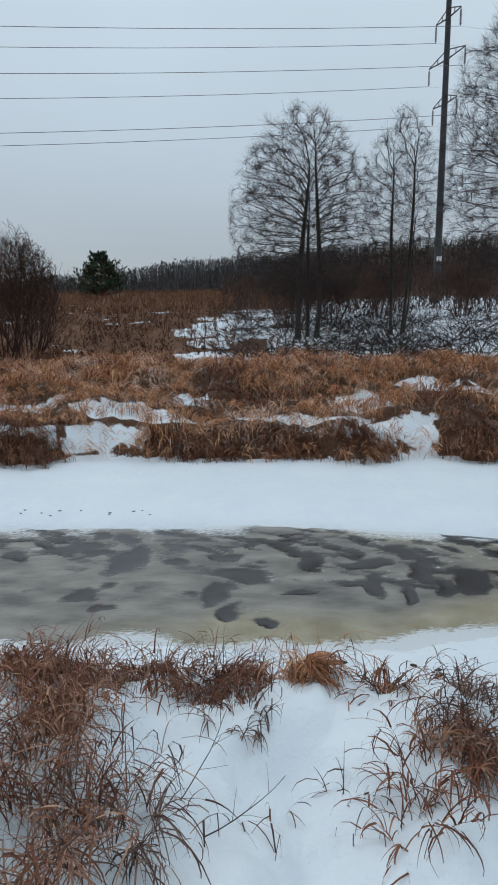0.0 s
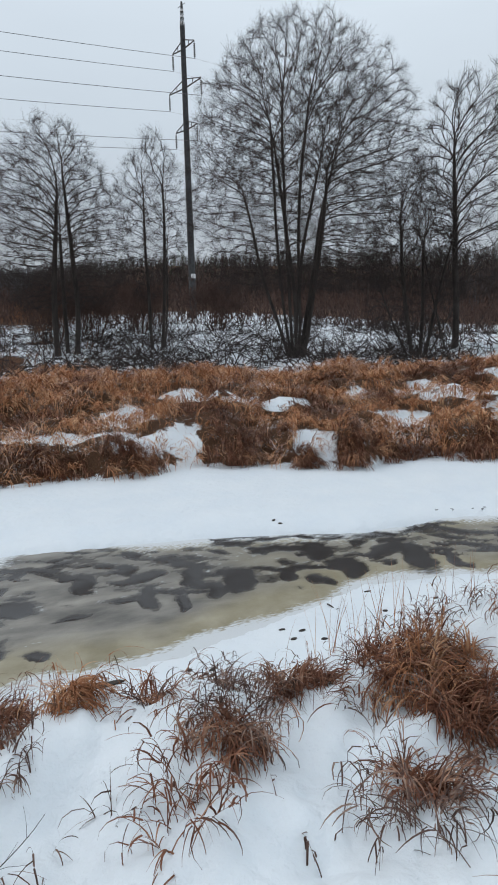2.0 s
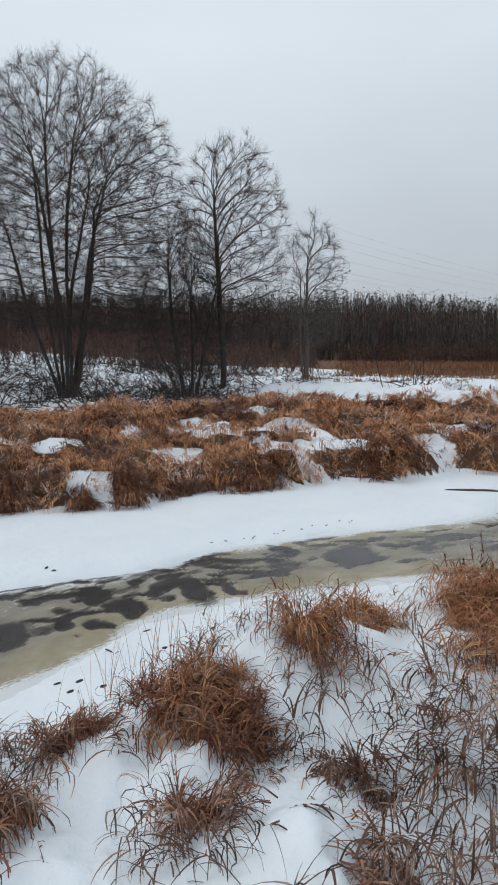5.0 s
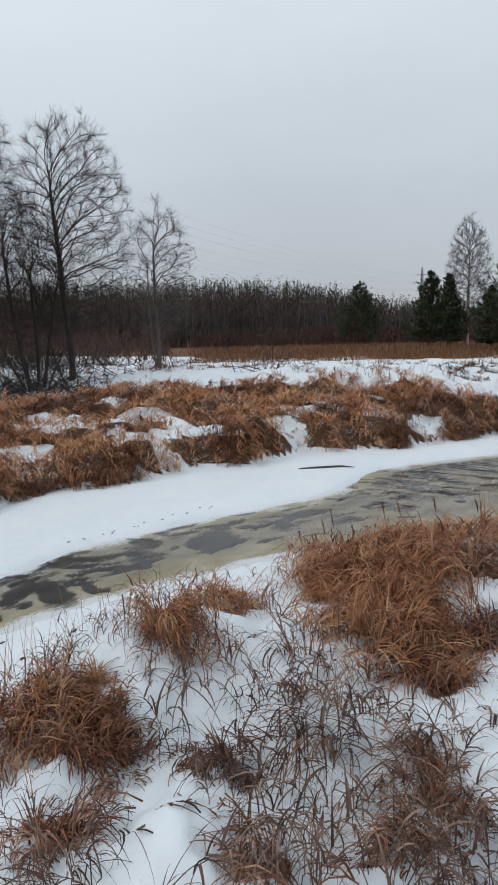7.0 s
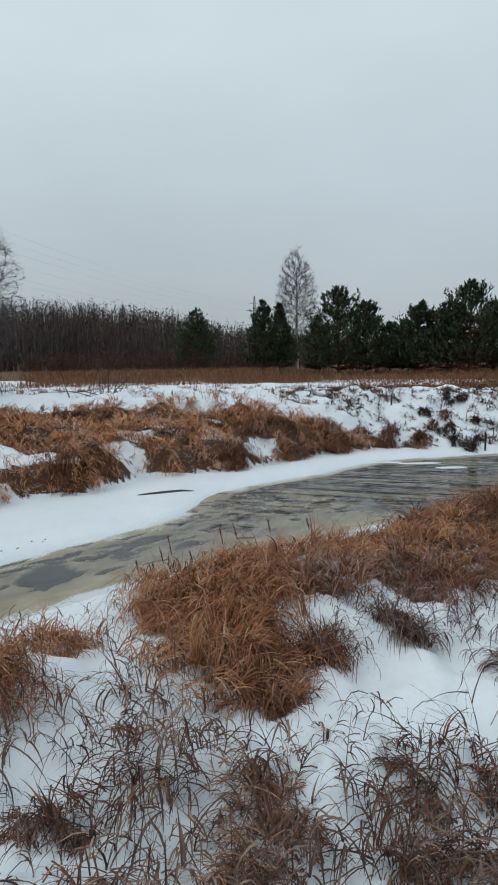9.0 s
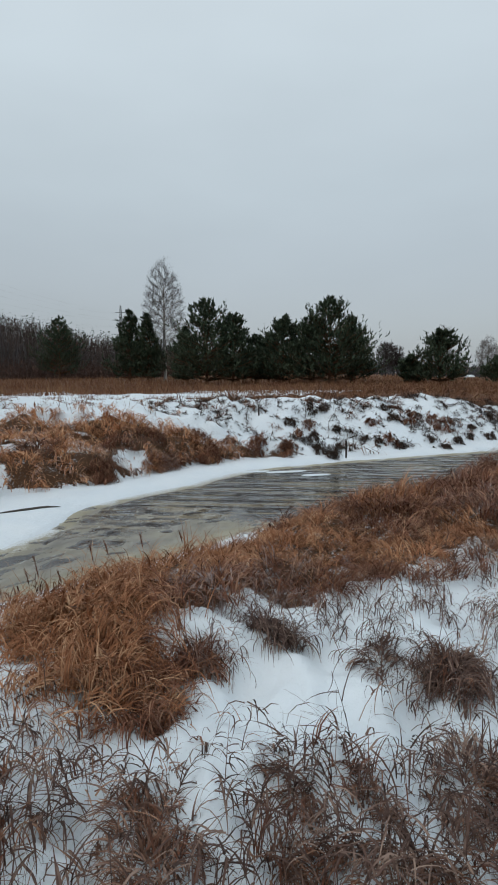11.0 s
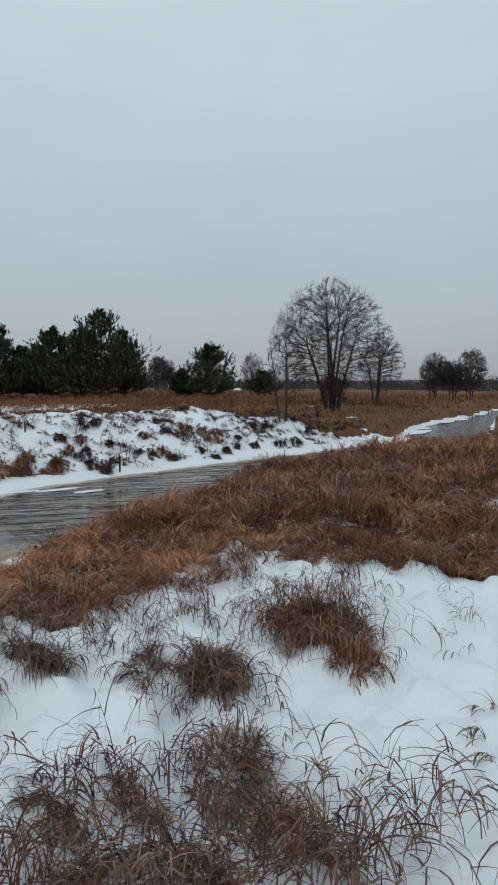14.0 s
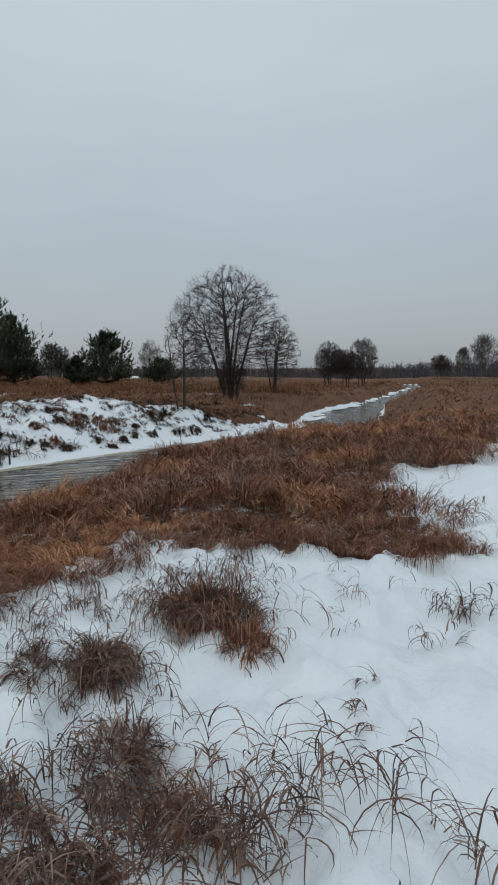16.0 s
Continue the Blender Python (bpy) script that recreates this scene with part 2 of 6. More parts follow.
BANK_TOE = [(-60, 18), (-14, 12.6), (-5, 11.3), (-3, 11.75), (1.1, 11.45), (1.9, 10.95), (3, 11.5), (4.1, 11.2), (5.4, 10.15), (6.3, 9.95), (7.3, 10.5),
            (8.7, 9.4), (9.7, 8.95), (10.7, 8.8), (11.5, 8.0), (13.5, 7.75), (14.1, 6.7), (15.1, 5.8), (17, 4.8), (18.4, 4.2), (19.6, 2.9), (21.1, -0.6), (23.3, -4.6),
            (26.6, -10), (28.2, -13), (37.9, -20.0), (46.6, -29), (72.4, -52.2), (84, -59), (105, -61), (160, -57)]


def smooth(a, b, x):
    q = np.clip((x - a) / (b - a), 0, 1)
    return q * q * (3 - 2 * q)


def lattice(ix, iy, seed):
    n = (ix.astype(np.int64) * 374761393 + iy.astype(np.int64) * 668265263 + seed * 144665) & 0xFFFFFFFF
    n = ((n ^ (n >> 13)) * 1274126177) & 0xFFFFFFFF
    return ((n ^ (n >> 16)) & 0xFFFF) / 65535.0


def value_noise(x, y, size, seed=0):
    x, y = np.asarray(x, float) / size, np.asarray(y, float) / size
    ix, iy = np.floor(x), np.floor(y)
    fx, fy = x - ix, y - iy
    fx, fy = fx * fx * (3 - 2 * fx), fy * fy * (3 - 2 * fy)
    a, b = lattice(ix, iy, seed), lattice(ix + 1, iy, seed)
    c, d = lattice(ix, iy + 1, seed), lattice(ix + 1, iy + 1, seed)
    return (a + (b - a) * fx) * (1 - fy) + (c + (d - c) * fx) * fy - 0.5


def cloudy(x, y, size, seed=0):
    return value_noise(x, y, size, seed) + 0.5 * value_noise(x, y, size * 0.47, seed + 7) + 0.25 * value_noise(x, y, size * 0.23, seed + 13)


def domes(x, y, size, seed=0):
    """A field of tussocks: how high in its tussock each point lies, the way out from its middle, and a number for the tussock."""
    gx, gy = np.asarray(x, float) / size, np.asarray(y, float) / size
    ix, iy = np.floor(gx), np.floor(gy)
    best, ox, oy, tag = np.full(gx.shape, 9.0), np.zeros(gx.shape), np.zeros(gx.shape), np.zeros(gx.shape)
    for i in (-1, 0, 1):
        for j in (-1, 0, 1):
            cx, cy = ix + i, iy + j
            dx = gx - cx - 0.1 - 0.8 * lattice(cx, cy, seed)
            dy = gy - cy - 0.1 - 0.8 * lattice(cx, cy, seed + 1)
            d = np.hypot(dx, dy) / (0.75 + 0.5 * lattice(cx, cy, seed + 2))
            near = d < best
            best, ox, oy = np.where(near, d, best), np.where(near, dx, ox), np.where(near, dy, oy)
            tag = np.where(near, lattice(cx, cy, seed + 3), tag)
    return np.sqrt(np.clip(1 - (best / 0.85) ** 2, 0, 1)), np.arctan2(oy, ox), tag


def side_of(line, x, y):
    """Signed distance to a line of plan points, positive to the left of its run."""
    p = np.array(line, float)
    x, y = np.asarray(x, float), np.asarray(y, float)
    best = np.full(x.shape, 1e9)
    sign = np.ones(x.shape)
    for (ax, ay), (bx, by) in zip(p[:-1], p[1:]):
        ux, uy = bx - ax, by - ay
        q = np.clip(((x - ax) * ux + (y - ay) * uy) / (ux * ux + uy * uy), 0, 1)
        dx, dy = x - ax - q * ux, y - ay - q * uy
        d = dx * dx + dy * dy
        s = np.where(ux * (y - ay) - uy * (x - ax) >= 0, 1.0, -1.0)
        better = d < best - 1e-9
        best, sign = np.where(better, d, best), np.where(better, s, sign)
    return np.sqrt(best) * sign


SNOW_PATCHES = [(-5.6, 14.2, 1.0, 0.9), (-3.3, 13.7, 0.9, 0.8), (-2.0, 13.0, 1.0, 0.5), (-1.5, 14.9, 0.4, 0.9), (-3.2, 12.3, 0.8, 0.3), (0.6, 12.75, 1.1, 0.45), (2.6, 13.9, 0.6, 0.7), (3.15, 12.1, 0.55, 0.8), (3.9, 15.4, 0.7, 0.6),
                (4.3, 15.2, 0.5, 0.5), (5.45, 10.75, 0.5, 0.45), (5.4, 14.3, 0.5, 0.35), (8.5, 14.2, 0.6, 0.5), (8.3, 12.2, 0.7, 0.45), (10.9, 12.8, 0.55, 0.9), (10.4, 11.2, 0.4, 0.9), (10.1, 9.8, 0.35, 0.7),
                (13.6, 8.2, 0.4, 0.7), (15.2, 8.8, 0.6, 0.7), (12.3, 13.6, 0.5, 0.6), (16.4, 5.6, 0.9, 0.35), (20.2, 4.8, 0.6, 0.9)]


def bare_of_reeds(x, y):
    """0 in the snow patches of the far belt, 1 outside, with a ragged rim."""
    q = np.ones(np.shape(x))
    rag = 1.0 * cloudy(x, y, 0.7, 33) + 0.7 * cloudy(x, y, 0.25, 34)
    for px, py, rx, ry in SNOW_PATCHES:
        q = np.minimum(q, smooth(0.35, 1.0, np.hypot((x - px) / rx, (y - py) / ry) + rag))
    return q


def zones(x, y):
    """Distances into the near bank, past the far water edge and past the far bank's toe."""
    w = 0.22 * cloudy(x, y, 1.3, 3)
    return -side_of(EDGE_NEAR, x, y) + 0.5 * w, side_of(EDGE_FAR, x, y) + w * 0.7, side_of(BANK_TOE, x, y) + 1.3 * w


def height(x, y):
    x, y = np.asarray(x, float), np.asarray(y, float)
    dn, df, dt = zones(x, y)
    # near bank: a shelf of snowy ice, then the rise to a small plateau
    shelf = 0.9 + 0.9 * smooth(2.0, 4.5, x) - 0.4 * smooth(8, 12, x) - 1.1 * smooth(20, 30, x)
    run = 2.1 + 1.0 * smooth(4.5, 9.0, x)
    r = np.hypot(x, y)
    bearing = np.degrees(np.arctan2(x, np.maximum(y, 1e-6)))
    bearing = np.where(y <= 0, 90 + np.degrees(np.arctan2(-y, np.maximum(x, 1e-6))), bearing)
    plateau = 1.28 - 0.10 * smooth(3, 8, x) - 0.72 * smooth(14, 25, r) * smooth(98, 108, bearing) * (1 - smooth(121, 130, bearing)) - 0.35 * smooth(13, 26, r) * (1 - smooth(98, 108, bearing))
    lump = 0.5 + 0.5 * smooth(0.5, 2.0, dn)
    near = -0.12 + 0.06 * smooth(0, 0.4, dn) + (plateau + 0.1) * smooth(shelf, shelf + run, dn) ** 0.85
    near = near + lump * smooth(0.4, 1.6, dn) * (0.17 * cloudy(x, y, 1.1, 11) + 0.11 * cloudy(x, y, 0.42, 12) + 0.10 * cloudy(x, y, 0.2, 14) * (1 - smooth(5, 9, r)))
    near = near + 0.08 * domes(x + 0.1 * cloudy(x, y, 0.3, 15), y, 0.3, 81)[0] * (1 - smooth(4, 6, r)) * smooth(0.6, 1.4, dn) * smooth(-0.3, 0.2, cloudy(x, y, 0.9, 16))
    near = near + 0.3 * cloudy(x, y, 14, 5) * smooth(40, 60, r)
    # far bank
    high = smooth(17.5, 20.5, x) * (1 - smooth(27, 34, x))
    shelf_far = -0.10 + 0.09 * smooth(0, 0.6, df)
    low_bank = 0.32 * smooth(0, 0.7, dt) + 0.42 * smooth(0.5, 6.0, dt) + 0.35 * smooth(10, 60, dt) + 0.15 * smooth(8, 14, x) * smooth(0.1, 1.6, dt) * (1 - smooth(9, 16, dt))
    steep = 1.45 * smooth(0, 4.5, dt) - 0.3 * smooth(7, 25, dt)
    far = shelf_far + low_bank * (1 - high) + steep * high
    far = far + high * smooth(0.3, 1.2, dt) * (1 - smooth(5, 8, dt)) * (0.34 * cloudy(x, y, 0.9, 23) + 0.16 * cloudy(x, y, 0.33, 24) + 0.1)
    far = far + smooth(0.1, 1.2, dt) * (0.28 * cloudy(x, y, 1.7, 21) + 0.12 * cloudy(x, y, 0.5, 22)) * (1 - 0.6 * smooth(18, 50, np.hypot(x, y)))
    # tussocks of the reed belt and of the bed on the near side
    belt = smooth(0.0, 0.5, dt) * (1 - smooth(7.0, 10.0, dt)) * (1 - smooth(20.5, 21.5, x)) * (0.3 + 0.7 * bare_of_reeds(x, y))
    far = far + belt * ((0.42 + 0.06 * smooth(8, 13, x)) * domes(x, y, 1.15, 65)[0] ** 1.5 - 0.12)
    bed_rim = smooth(1.3, 1.9, dn) * (1 - smooth(3.2, 4.6, dn)) * smooth(3.0, 4.2, x + 0.4 * y) * (1 - smooth(14, 20, x))
    near = near + bed_rim * ((0.03 + 0.30 * smooth(4.2, 6.5, x)) * domes(x, y, 0.95, 65)[0] ** 1.5 - 0.05)
    far = far + 0.2 * (domes(x + 0.4 * cloudy(x, y, 1.2, 17), y, 1.5, 83)[0] - 0.4) * smooth(9, 12, dt) * smooth(8, 14, x) * (1 - smooth(45, 75, r))
    # the land climbs towards the north, with a wooded hill behind
    north = 1 - smooth(14, 46, bearing)
    far = far + north * (0.045 * np.clip(r - 26, 0, 90))
    hill = smooth(-1, 13, bearing) * (1 - smooth(56, 74, bearing))
    far = far + hill * 21 * smooth(150, 330, r) + 2.0 * smooth(150, 600, r) * (1 - smooth(66, 80, bearing))
    far = far - 4.4 * smooth(100, 300, r) * smooth(4, 60, df) * smooth(88, 100, bearing)
    near = near - 4.4 * smooth(100, 300, r) * smooth(4, 60, dn)
    sink = 0.55 * smooth(45, 85, r) * smooth(96, 106, bearing)
    near, far = near - sink * smooth(1.5, 6, dn), far - sink * smooth(1.5, 6, df)
    bed = -0.15 - 0.5 * smooth(0, 0.5, np.minimum(-dn, -df))
    z = np.where(dn > 0, near, np.where(df > 0, far, bed))
    return z + 0 * x

# ---- mesh tools ----
rng = np.random.default_rng(7)


def mesh_of(name, verts, quads, material, parent=None):
    """One mesh object from arrays of corners and four-sided faces."""
    me = bpy.data.meshes.new(name)
    verts, quads = np.asarray(verts, np.float32).reshape(-1, 3), np.asarray(quads, np.int32).reshape(-1, 4)
    me.vertices.add(len(verts))
    me.vertices.foreach_set("co", verts.ravel())
    me.loops.add(quads.size)
    me.loops.foreach_set("vertex_index", quads.ravel())
    me.polygons.add(len(quads))
    me.polygons.foreach_set("loop_start", np.arange(0, quads.size, 4, dtype=np.int32))
    me.update(calc_edges=True)
    me.materials.append(material)
    ob = new(name, me)
    if parent is not None:
        ob.parent = parent
    return ob


def join(pieces):
    verts, quads, at = [], [], 0
    for v, q in pieces:
        if len(v):
            verts.append(v)
            quads.append(q + at)
            at += len(v)
    return np.concatenate(verts), np.concatenate(quads)


def shade_smooth(ob):
    ob.data.polygons.foreach_set("use_smooth", np.ones(len(ob.data.polygons), bool))
    return ob


def strands(base, length, azimuth, lean, droop, width, seg=3, twist=None, curl=1.2):
    """Flat tapering blades that leave base at an angle lean from upright and bend over by droop."""
    n = len(base)
    h = np.stack([np.cos(azimuth), np.sin(azimuth), np.zeros(n)], 1)
    across = np.stack([-np.sin(azimuth), np.cos(azimuth), np.zeros(n)], 1)
    tw = rng.uniform(-1.2, 1.2, n) if twist is None else twist
    side = across * np.cos(tw)[:, None] + h * np.sin(tw)[:, None]
    p, rows = np.array(base, float), []
    for i in range(seg + 1):
        w = width * (1 - 0.85 * (i / seg) ** 1.4) * 0.5
        rows += [p - side * w[:, None], p + side * w[:, None]]
        a = lean + droop * ((i + 0.5) / seg) ** curl
        p = p + (length / seg)[:, None] * (h * np.sin(a)[:, None] + np.array([0, 0, 1.0]) * np.cos(a)[:, None])
    verts = np.stack(rows, 1).reshape(-1, 3)
    k = 2 * (seg + 1)
    quad = np.array([[2 * i, 2 * i + 1, 2 * i + 3, 2 * i + 2] for i in range(seg)])
    return verts, (np.arange(n)[:, None, None] * k + quad[None]).reshape(-1, 4)


def along(base, length, azimuth, lean, droop, s, curl=1.2):
    """Points at the fraction s of such blades."""
    h = np.stack([np.cos(azimuth), np.sin(azimuth), np.zeros(len(base))], 1)
    p = np.array(base, float)
    steps = 6
    for i in range(steps):
        f = (i + 0.5) / steps
        a = lean + droop * (f * s) ** curl
        p = p + (length * s / steps)[:, None] * (h * np.sin(a)[:, None] + np.array([0, 0, 1.0]) * np.cos(a)[:, None])
    return p


def unit(v):
    return v / np.maximum(np.linalg.norm(v, axis=-1, keepdims=True), 1e-9)


def tubes(points, radii, sides):
    """Tapering tubes along n polylines: points (n, k, 3), radii (n, k)."""
    n, k, _ = points.shape
    tangent = np.gradient(points, axis=1)
    tangent = unit(tangent)
    ref = np.where(np.abs(tangent[..., 2:3]) > 0.9, np.array([1.0, 0, 0]), np.array([0, 0, 1.0]))
    u = unit(np.cross(tangent, ref))
    v = np.cross(tangent, u)
    a = np.arange(sides) * 2 * np.pi / sides
    ring = u[:, :, None] * np.cos(a)[None, None, :, None] + v[:, :, None] * np.sin(a)[None, None, :, None]
    verts = (points[:, :, None] + ring * radii[:, :, None, None]).reshape(-1, 3)
    j = np.arange(sides)
    jn = (j + 1) % sides
    quad = np.concatenate([np.stack([i * sides + j, i * sides + jn, (i + 1) * sides + jn, (i + 1) * sides + j], 1) for i in range(k - 1)])
    return verts, (np.arange(n)[:, None, None] * k * sides + quad[None]).reshape(-1, 4)


def limbs(start, heading, length, radius, k, up, wobble, tip=0.25):
    """Centre lines of branches that bend upwards and wander."""
    n = len(start)
    p, d = np.array(start, float), unit(np.array(heading, float))
    rows = [p]
    for _ in range(k):
        p = p + d * (length / k)[:, None]
        rows.append(p)
        d = unit(d + np.array([0, 0, 1.0]) * up / k + rng.normal(0, wobble, (n, 3)))
    taper = 1 - (1 - tip) * np.linspace(0, 1, k + 1)
    return np.stack(rows, 1), radius[:, None] * taper[None]


def offshoots(points, radii, count, lo, hi, angle_lo, angle_hi):
    """Starts and headings of side branches: count to each parent."""
    n, k, _ = points.shape
    who = np.repeat(np.arange(n), count)
    s = rng.uniform(lo, hi, len(who)) * (k - 1)
    i = np.minimum(s.astype(int), k - 2)
    f = (s - i)[:, None]
    p = points[who, i] * (1 - f) + points[who, i + 1] * f
    t = unit(points[who, i + 1] - points[who, i])
    r = radii[who, i] * (1 - f[:, 0]) + radii[who, i + 1] * f[:, 0]
    q = unit(np.cross(t, rng.normal(size=t.shape)))
    a = np.radians(rng.uniform(angle_lo, angle_hi, len(who)))[:, None]
    return p, t * np.cos(a) + q * np.sin(a), r, s / (k - 1)


def ribbons(points, width):
    """Thin flat strips along n polylines, for twigs."""
    n, k, _ = points.shape
    tangent = unit(points[:, -1] - points[:, 0])
    side = unit(np.cross(tangent, rng.normal(size=tangent.shape)))[:, None] * (width[:, None, None] * np.linspace(1, 0.45, k)[None, :, None])
    verts = np.stack([points - side, points + side], 2).reshape(-1, 3)
    quad = np.array([[2 * i, 2 * i + 1, 2 * i + 3, 2 * i + 2] for i in range(k - 1)])
    return verts, (np.arange(n)[:, None, None] * 2 * k + quad[None]).reshape(-1, 4)


def reach(p, d, centre, size):
    """How far from p along d the crown's outline lies."""
    a, b = (p - centre) / size, d / size
    bb, ab, aa = (b * b).sum(1), (a * b).sum(1), (a * a).sum(1)
    return np.maximum((-ab + np.sqrt(np.maximum(ab * ab - bb * (aa - 1), 0))) / bb, 0.05)


def flat_sweep(x, y):
    return height(np.array([x]), np.array([y]))[0]


# ---- ground: one sheet to the horizon ----


def grass_cover(x, y):
    """0 to 1: how thickly dead grass stands on the ground, by the plan."""
    dn, df, dt = zones(x, y)
    r = np.hypot(x, y)
    wide = 9.0 + 2.4 * cloudy(x, y, 4.5, 31) - 2.0 * smooth(12, 19, x) + 1.5 * smooth(4, -4, x)
    band = smooth(-0.2, 0.12, dt) * (1 - smooth(wide - 0.8, wide + 0.4, dt)) * (1 - smooth(19.7, 20.7, x + 0.25 * y - 0.9 + 0.5 * cloudy(x, y, 1.0, 45)))
    band = band * (1 - (1 - smooth(-0.52, -0.36, cloudy(x, y, 1.5, 34))) * (1 - smooth(4, 7, dt)))
    band = band * np.maximum(0.36, bare_of_reeds(x, y))
    for px, py, rx, ry, _ in FAR_CLUMPS:
        band = np.maximum(band, 1 - smooth(0.6, 1.1, np.hypot((x - px) / rx, (y - py) / ry)))
    rough_bank = smooth(0.3, 0.6, dt) * (1 - smooth(4.5, 6, dt)) * smooth(19.5, 21, x) * (1 - smooth(28, 32, x)) * smooth(0.22, 0.5, cloudy(x, y, 1.1, 35))
    reach_bank = smooth(-0.8, -0.2, dt + 0.5 * cloudy(x, y, 2.0, 39)) * smooth(27, 29.5, x + 1.5 * cloudy(x, y, 2.5, 38)) * (1 - smooth(20, 30, dt)) * smooth(-0.75, -0.4, cloudy(x, y, 3.0, 36))
    west = smooth(5.5, 0.5, x - 0.05 * (y - 17)) * smooth(14, 17, y) * smooth(-0.62, -0.3, cloudy(x, y, 2.6, 37) - 0.55 * smooth(-5, -2, x) * smooth(20, 24, y) * (1 - smooth(48, 60, y))) * 0.97
    bearing = np.degrees(np.arctan2(x, y))
    start = 70 - 22 * smooth(44, 56, bearing)
    past = smooth(-7.4, -9.4, y + 1.2 * cloudy(x, y, 1.8, 46)) * smooth(23, 24.5, x) * smooth(0.1, 0.7, dt) * smooth(-0.45, -0.05, cloudy(x, y, 1.6, 47)) * 0.95
    meadow = smooth(start, start + 7, r + 7 * cloudy(x, y, 6.0, 40)) * np.where(df > 0, 1, 0)
    far = np.maximum.reduce([band, 0.3 * rough_bank, reach_bank, past, west, meadow])
    # near bank: the reed bed along the water, and the meadow past it
    inland = -side_of(REED_LINE, x, y) + 0.45 * cloudy(x, y, 0.9, 41) + 0.3 * cloudy(x, y, 0.35, 44)
    bed = smooth(-0.2, 0.3, inland) * smooth(0, 0.3, dn - 1.25) * smooth(2.0, 2.8, x)
    drift = np.hypot((x - 4.8) / 1.6, (y + 6.2) / 2.2) + 0.4 * cloudy(x, y, 1.5, 43)
    bed = bed * smooth(0.6, 1.1, drift)
    near = np.maximum(np.maximum(bed, smooth(24, 30, r) * smooth(0.0, 0.3, dn)), smooth(16, 22, r) * smooth(-0.5, -0.1, cloudy(x, y, 4, 42)))
    return np.where(dn > 0, near, far)


# dark tussocks that hang over the shelf of snowy ice: x, y, half widths, height
FAR_CLUMPS = [(-4.6, 11.75, 0.95, 0.45, 0.55), (-1.3, 11.80, 0.95, 0.24, 0.22), (0.45, 11.75, 0.75, 0.22, 0.20), (1.95, 11.45, 0.48, 0.4, 0.55), (4.2, 11.35, 0.72, 0.5, 0.62),
              (5.95, 10.15, 0.36, 0.35, 0.50), (5.15, 10.50, 0.27, 0.25, 0.28), (7.3, 10.35, 0.85, 0.4, 0.36), (8.8, 9.60, 0.85, 0.45, 0.45), (11.5, 8.55, 0.42, 0.38, 0.50), (12.3, 8.35, 0.42, 0.35, 0.46), (15.3, 5.95, 0.5, 0.3, 0.4), (17.2, 4.9, 0.6, 0.3, 0.45), (18.7, 3.9, 0.45, 0.4, 0.75), (19.3, 4.3, 0.4, 0.6, 0.6), (20.05, 2.6, 0.26, 0.22, 0.45), (20.3, 1.65, 0.24, 0.22, 0.42)]
# inner limit of the reed bed on the near bank
REED_LINE = [(60, -62), (26, -27), (13, -13), (8.4, -7.9), (7.8, -5.2), (4.6, -4.2), (4.2, -3.4), (4.5, -2.6), (5.2, -1.5), (4.6, -0.4), (4.0, 0.3),
             (3.3, 0.75), (2.75, 0.75), (2.45, 1.2), (3.2, 1.85), (5.0, 2.9), (6.8, 4.6)]


def make_ground():
    radius = np.concatenate([np.geomspace(0.25, 7.0, 130), np.arange(7.14, 23, 0.15), np.geomspace(23.2, 110, 110), np.geomspace(114, 3000, 40)])
    seen = np.concatenate([np.arange(-34, 104, 0.55), np.arange(104, 128, 0.25), np.arange(128, 146, 0.5)])
    turn = np.radians(np.concatenate([seen, np.linspace(146, 326, 91)[:-1]]))
    r, a = np.meshgrid(radius, turn, indexing="ij")
    x, y = r * np.sin(a), r * np.cos(a)
    z = height(x, y)
    n, m = x.shape
    i, j = np.meshgrid(np.arange(n - 1), np.arange(m), indexing="ij")
    jn = (j + 1) % m
    quads = np.stack([i * m + j, i * m + jn, (i + 1) * m + jn, (i + 1) * m + j], -1).reshape(-1, 4)[:, ::-1]
    verts = np.stack([x, y, z], -1).reshape(-1, 3)
    centre = len(verts)
    verts = np.concatenate([verts, [[0, 0, flat_sweep(0.0, 0.01)]]])
    cap = np.stack([np.arange(0, m - 1, 2), np.arange(1, m, 2), np.arange(2, m + 1, 2) % m, np.full(m // 2, centre)], 1)
    ob = mesh_of("ground", verts, np.concatenate([quads, cap]), SNOW)
    cover = np.concatenate([grass_cover(x, y).ravel(), [0.0]])
    cover = np.where(np.hypot(verts[:, 0], verts[:, 1]) < 60, np.where(np.hypot(verts[:, 0], verts[:, 1]) < 11, 0.60, np.where(np.hypot(verts[:, 0], verts[:, 1]) < 25, 0.64, 0.86)) * smooth(0.6, 1.0, cover), cover)
    ob.data.attributes.new("litter", "FLOAT", "POINT").data.foreach_set("value", cover.astype(np.float32))
    shade_smooth(ob)
    return tagged(ob, "snow-covered river meadow with patches of brown grass litter", "ground", kind="structure")


make_ground()


def make_water():
    x = np.concatenate([np.arange(-60, 40, 1.0), np.arange(40, 121, 4.0)])
    low, high = np.interp(x, *zip(*EDGE_NEAR)) - 2.5, np.interp(x, *zip(*EDGE_FAR)) + 2.5
    v = np.stack([np.stack([x, low, np.full(len(x), -0.19)], 1), np.stack([x, high, np.full(len(x), -0.19)], 1)], 1).reshape(-1, 3)
    i = np.arange(len(x) - 1) * 2
    ob = mesh_of("water", v, np.stack([i, i + 2, i + 3, i + 1], 1), WATER)
    return tagged(ob, "dark rippled open river water under grey sky", "water", kind="structure")


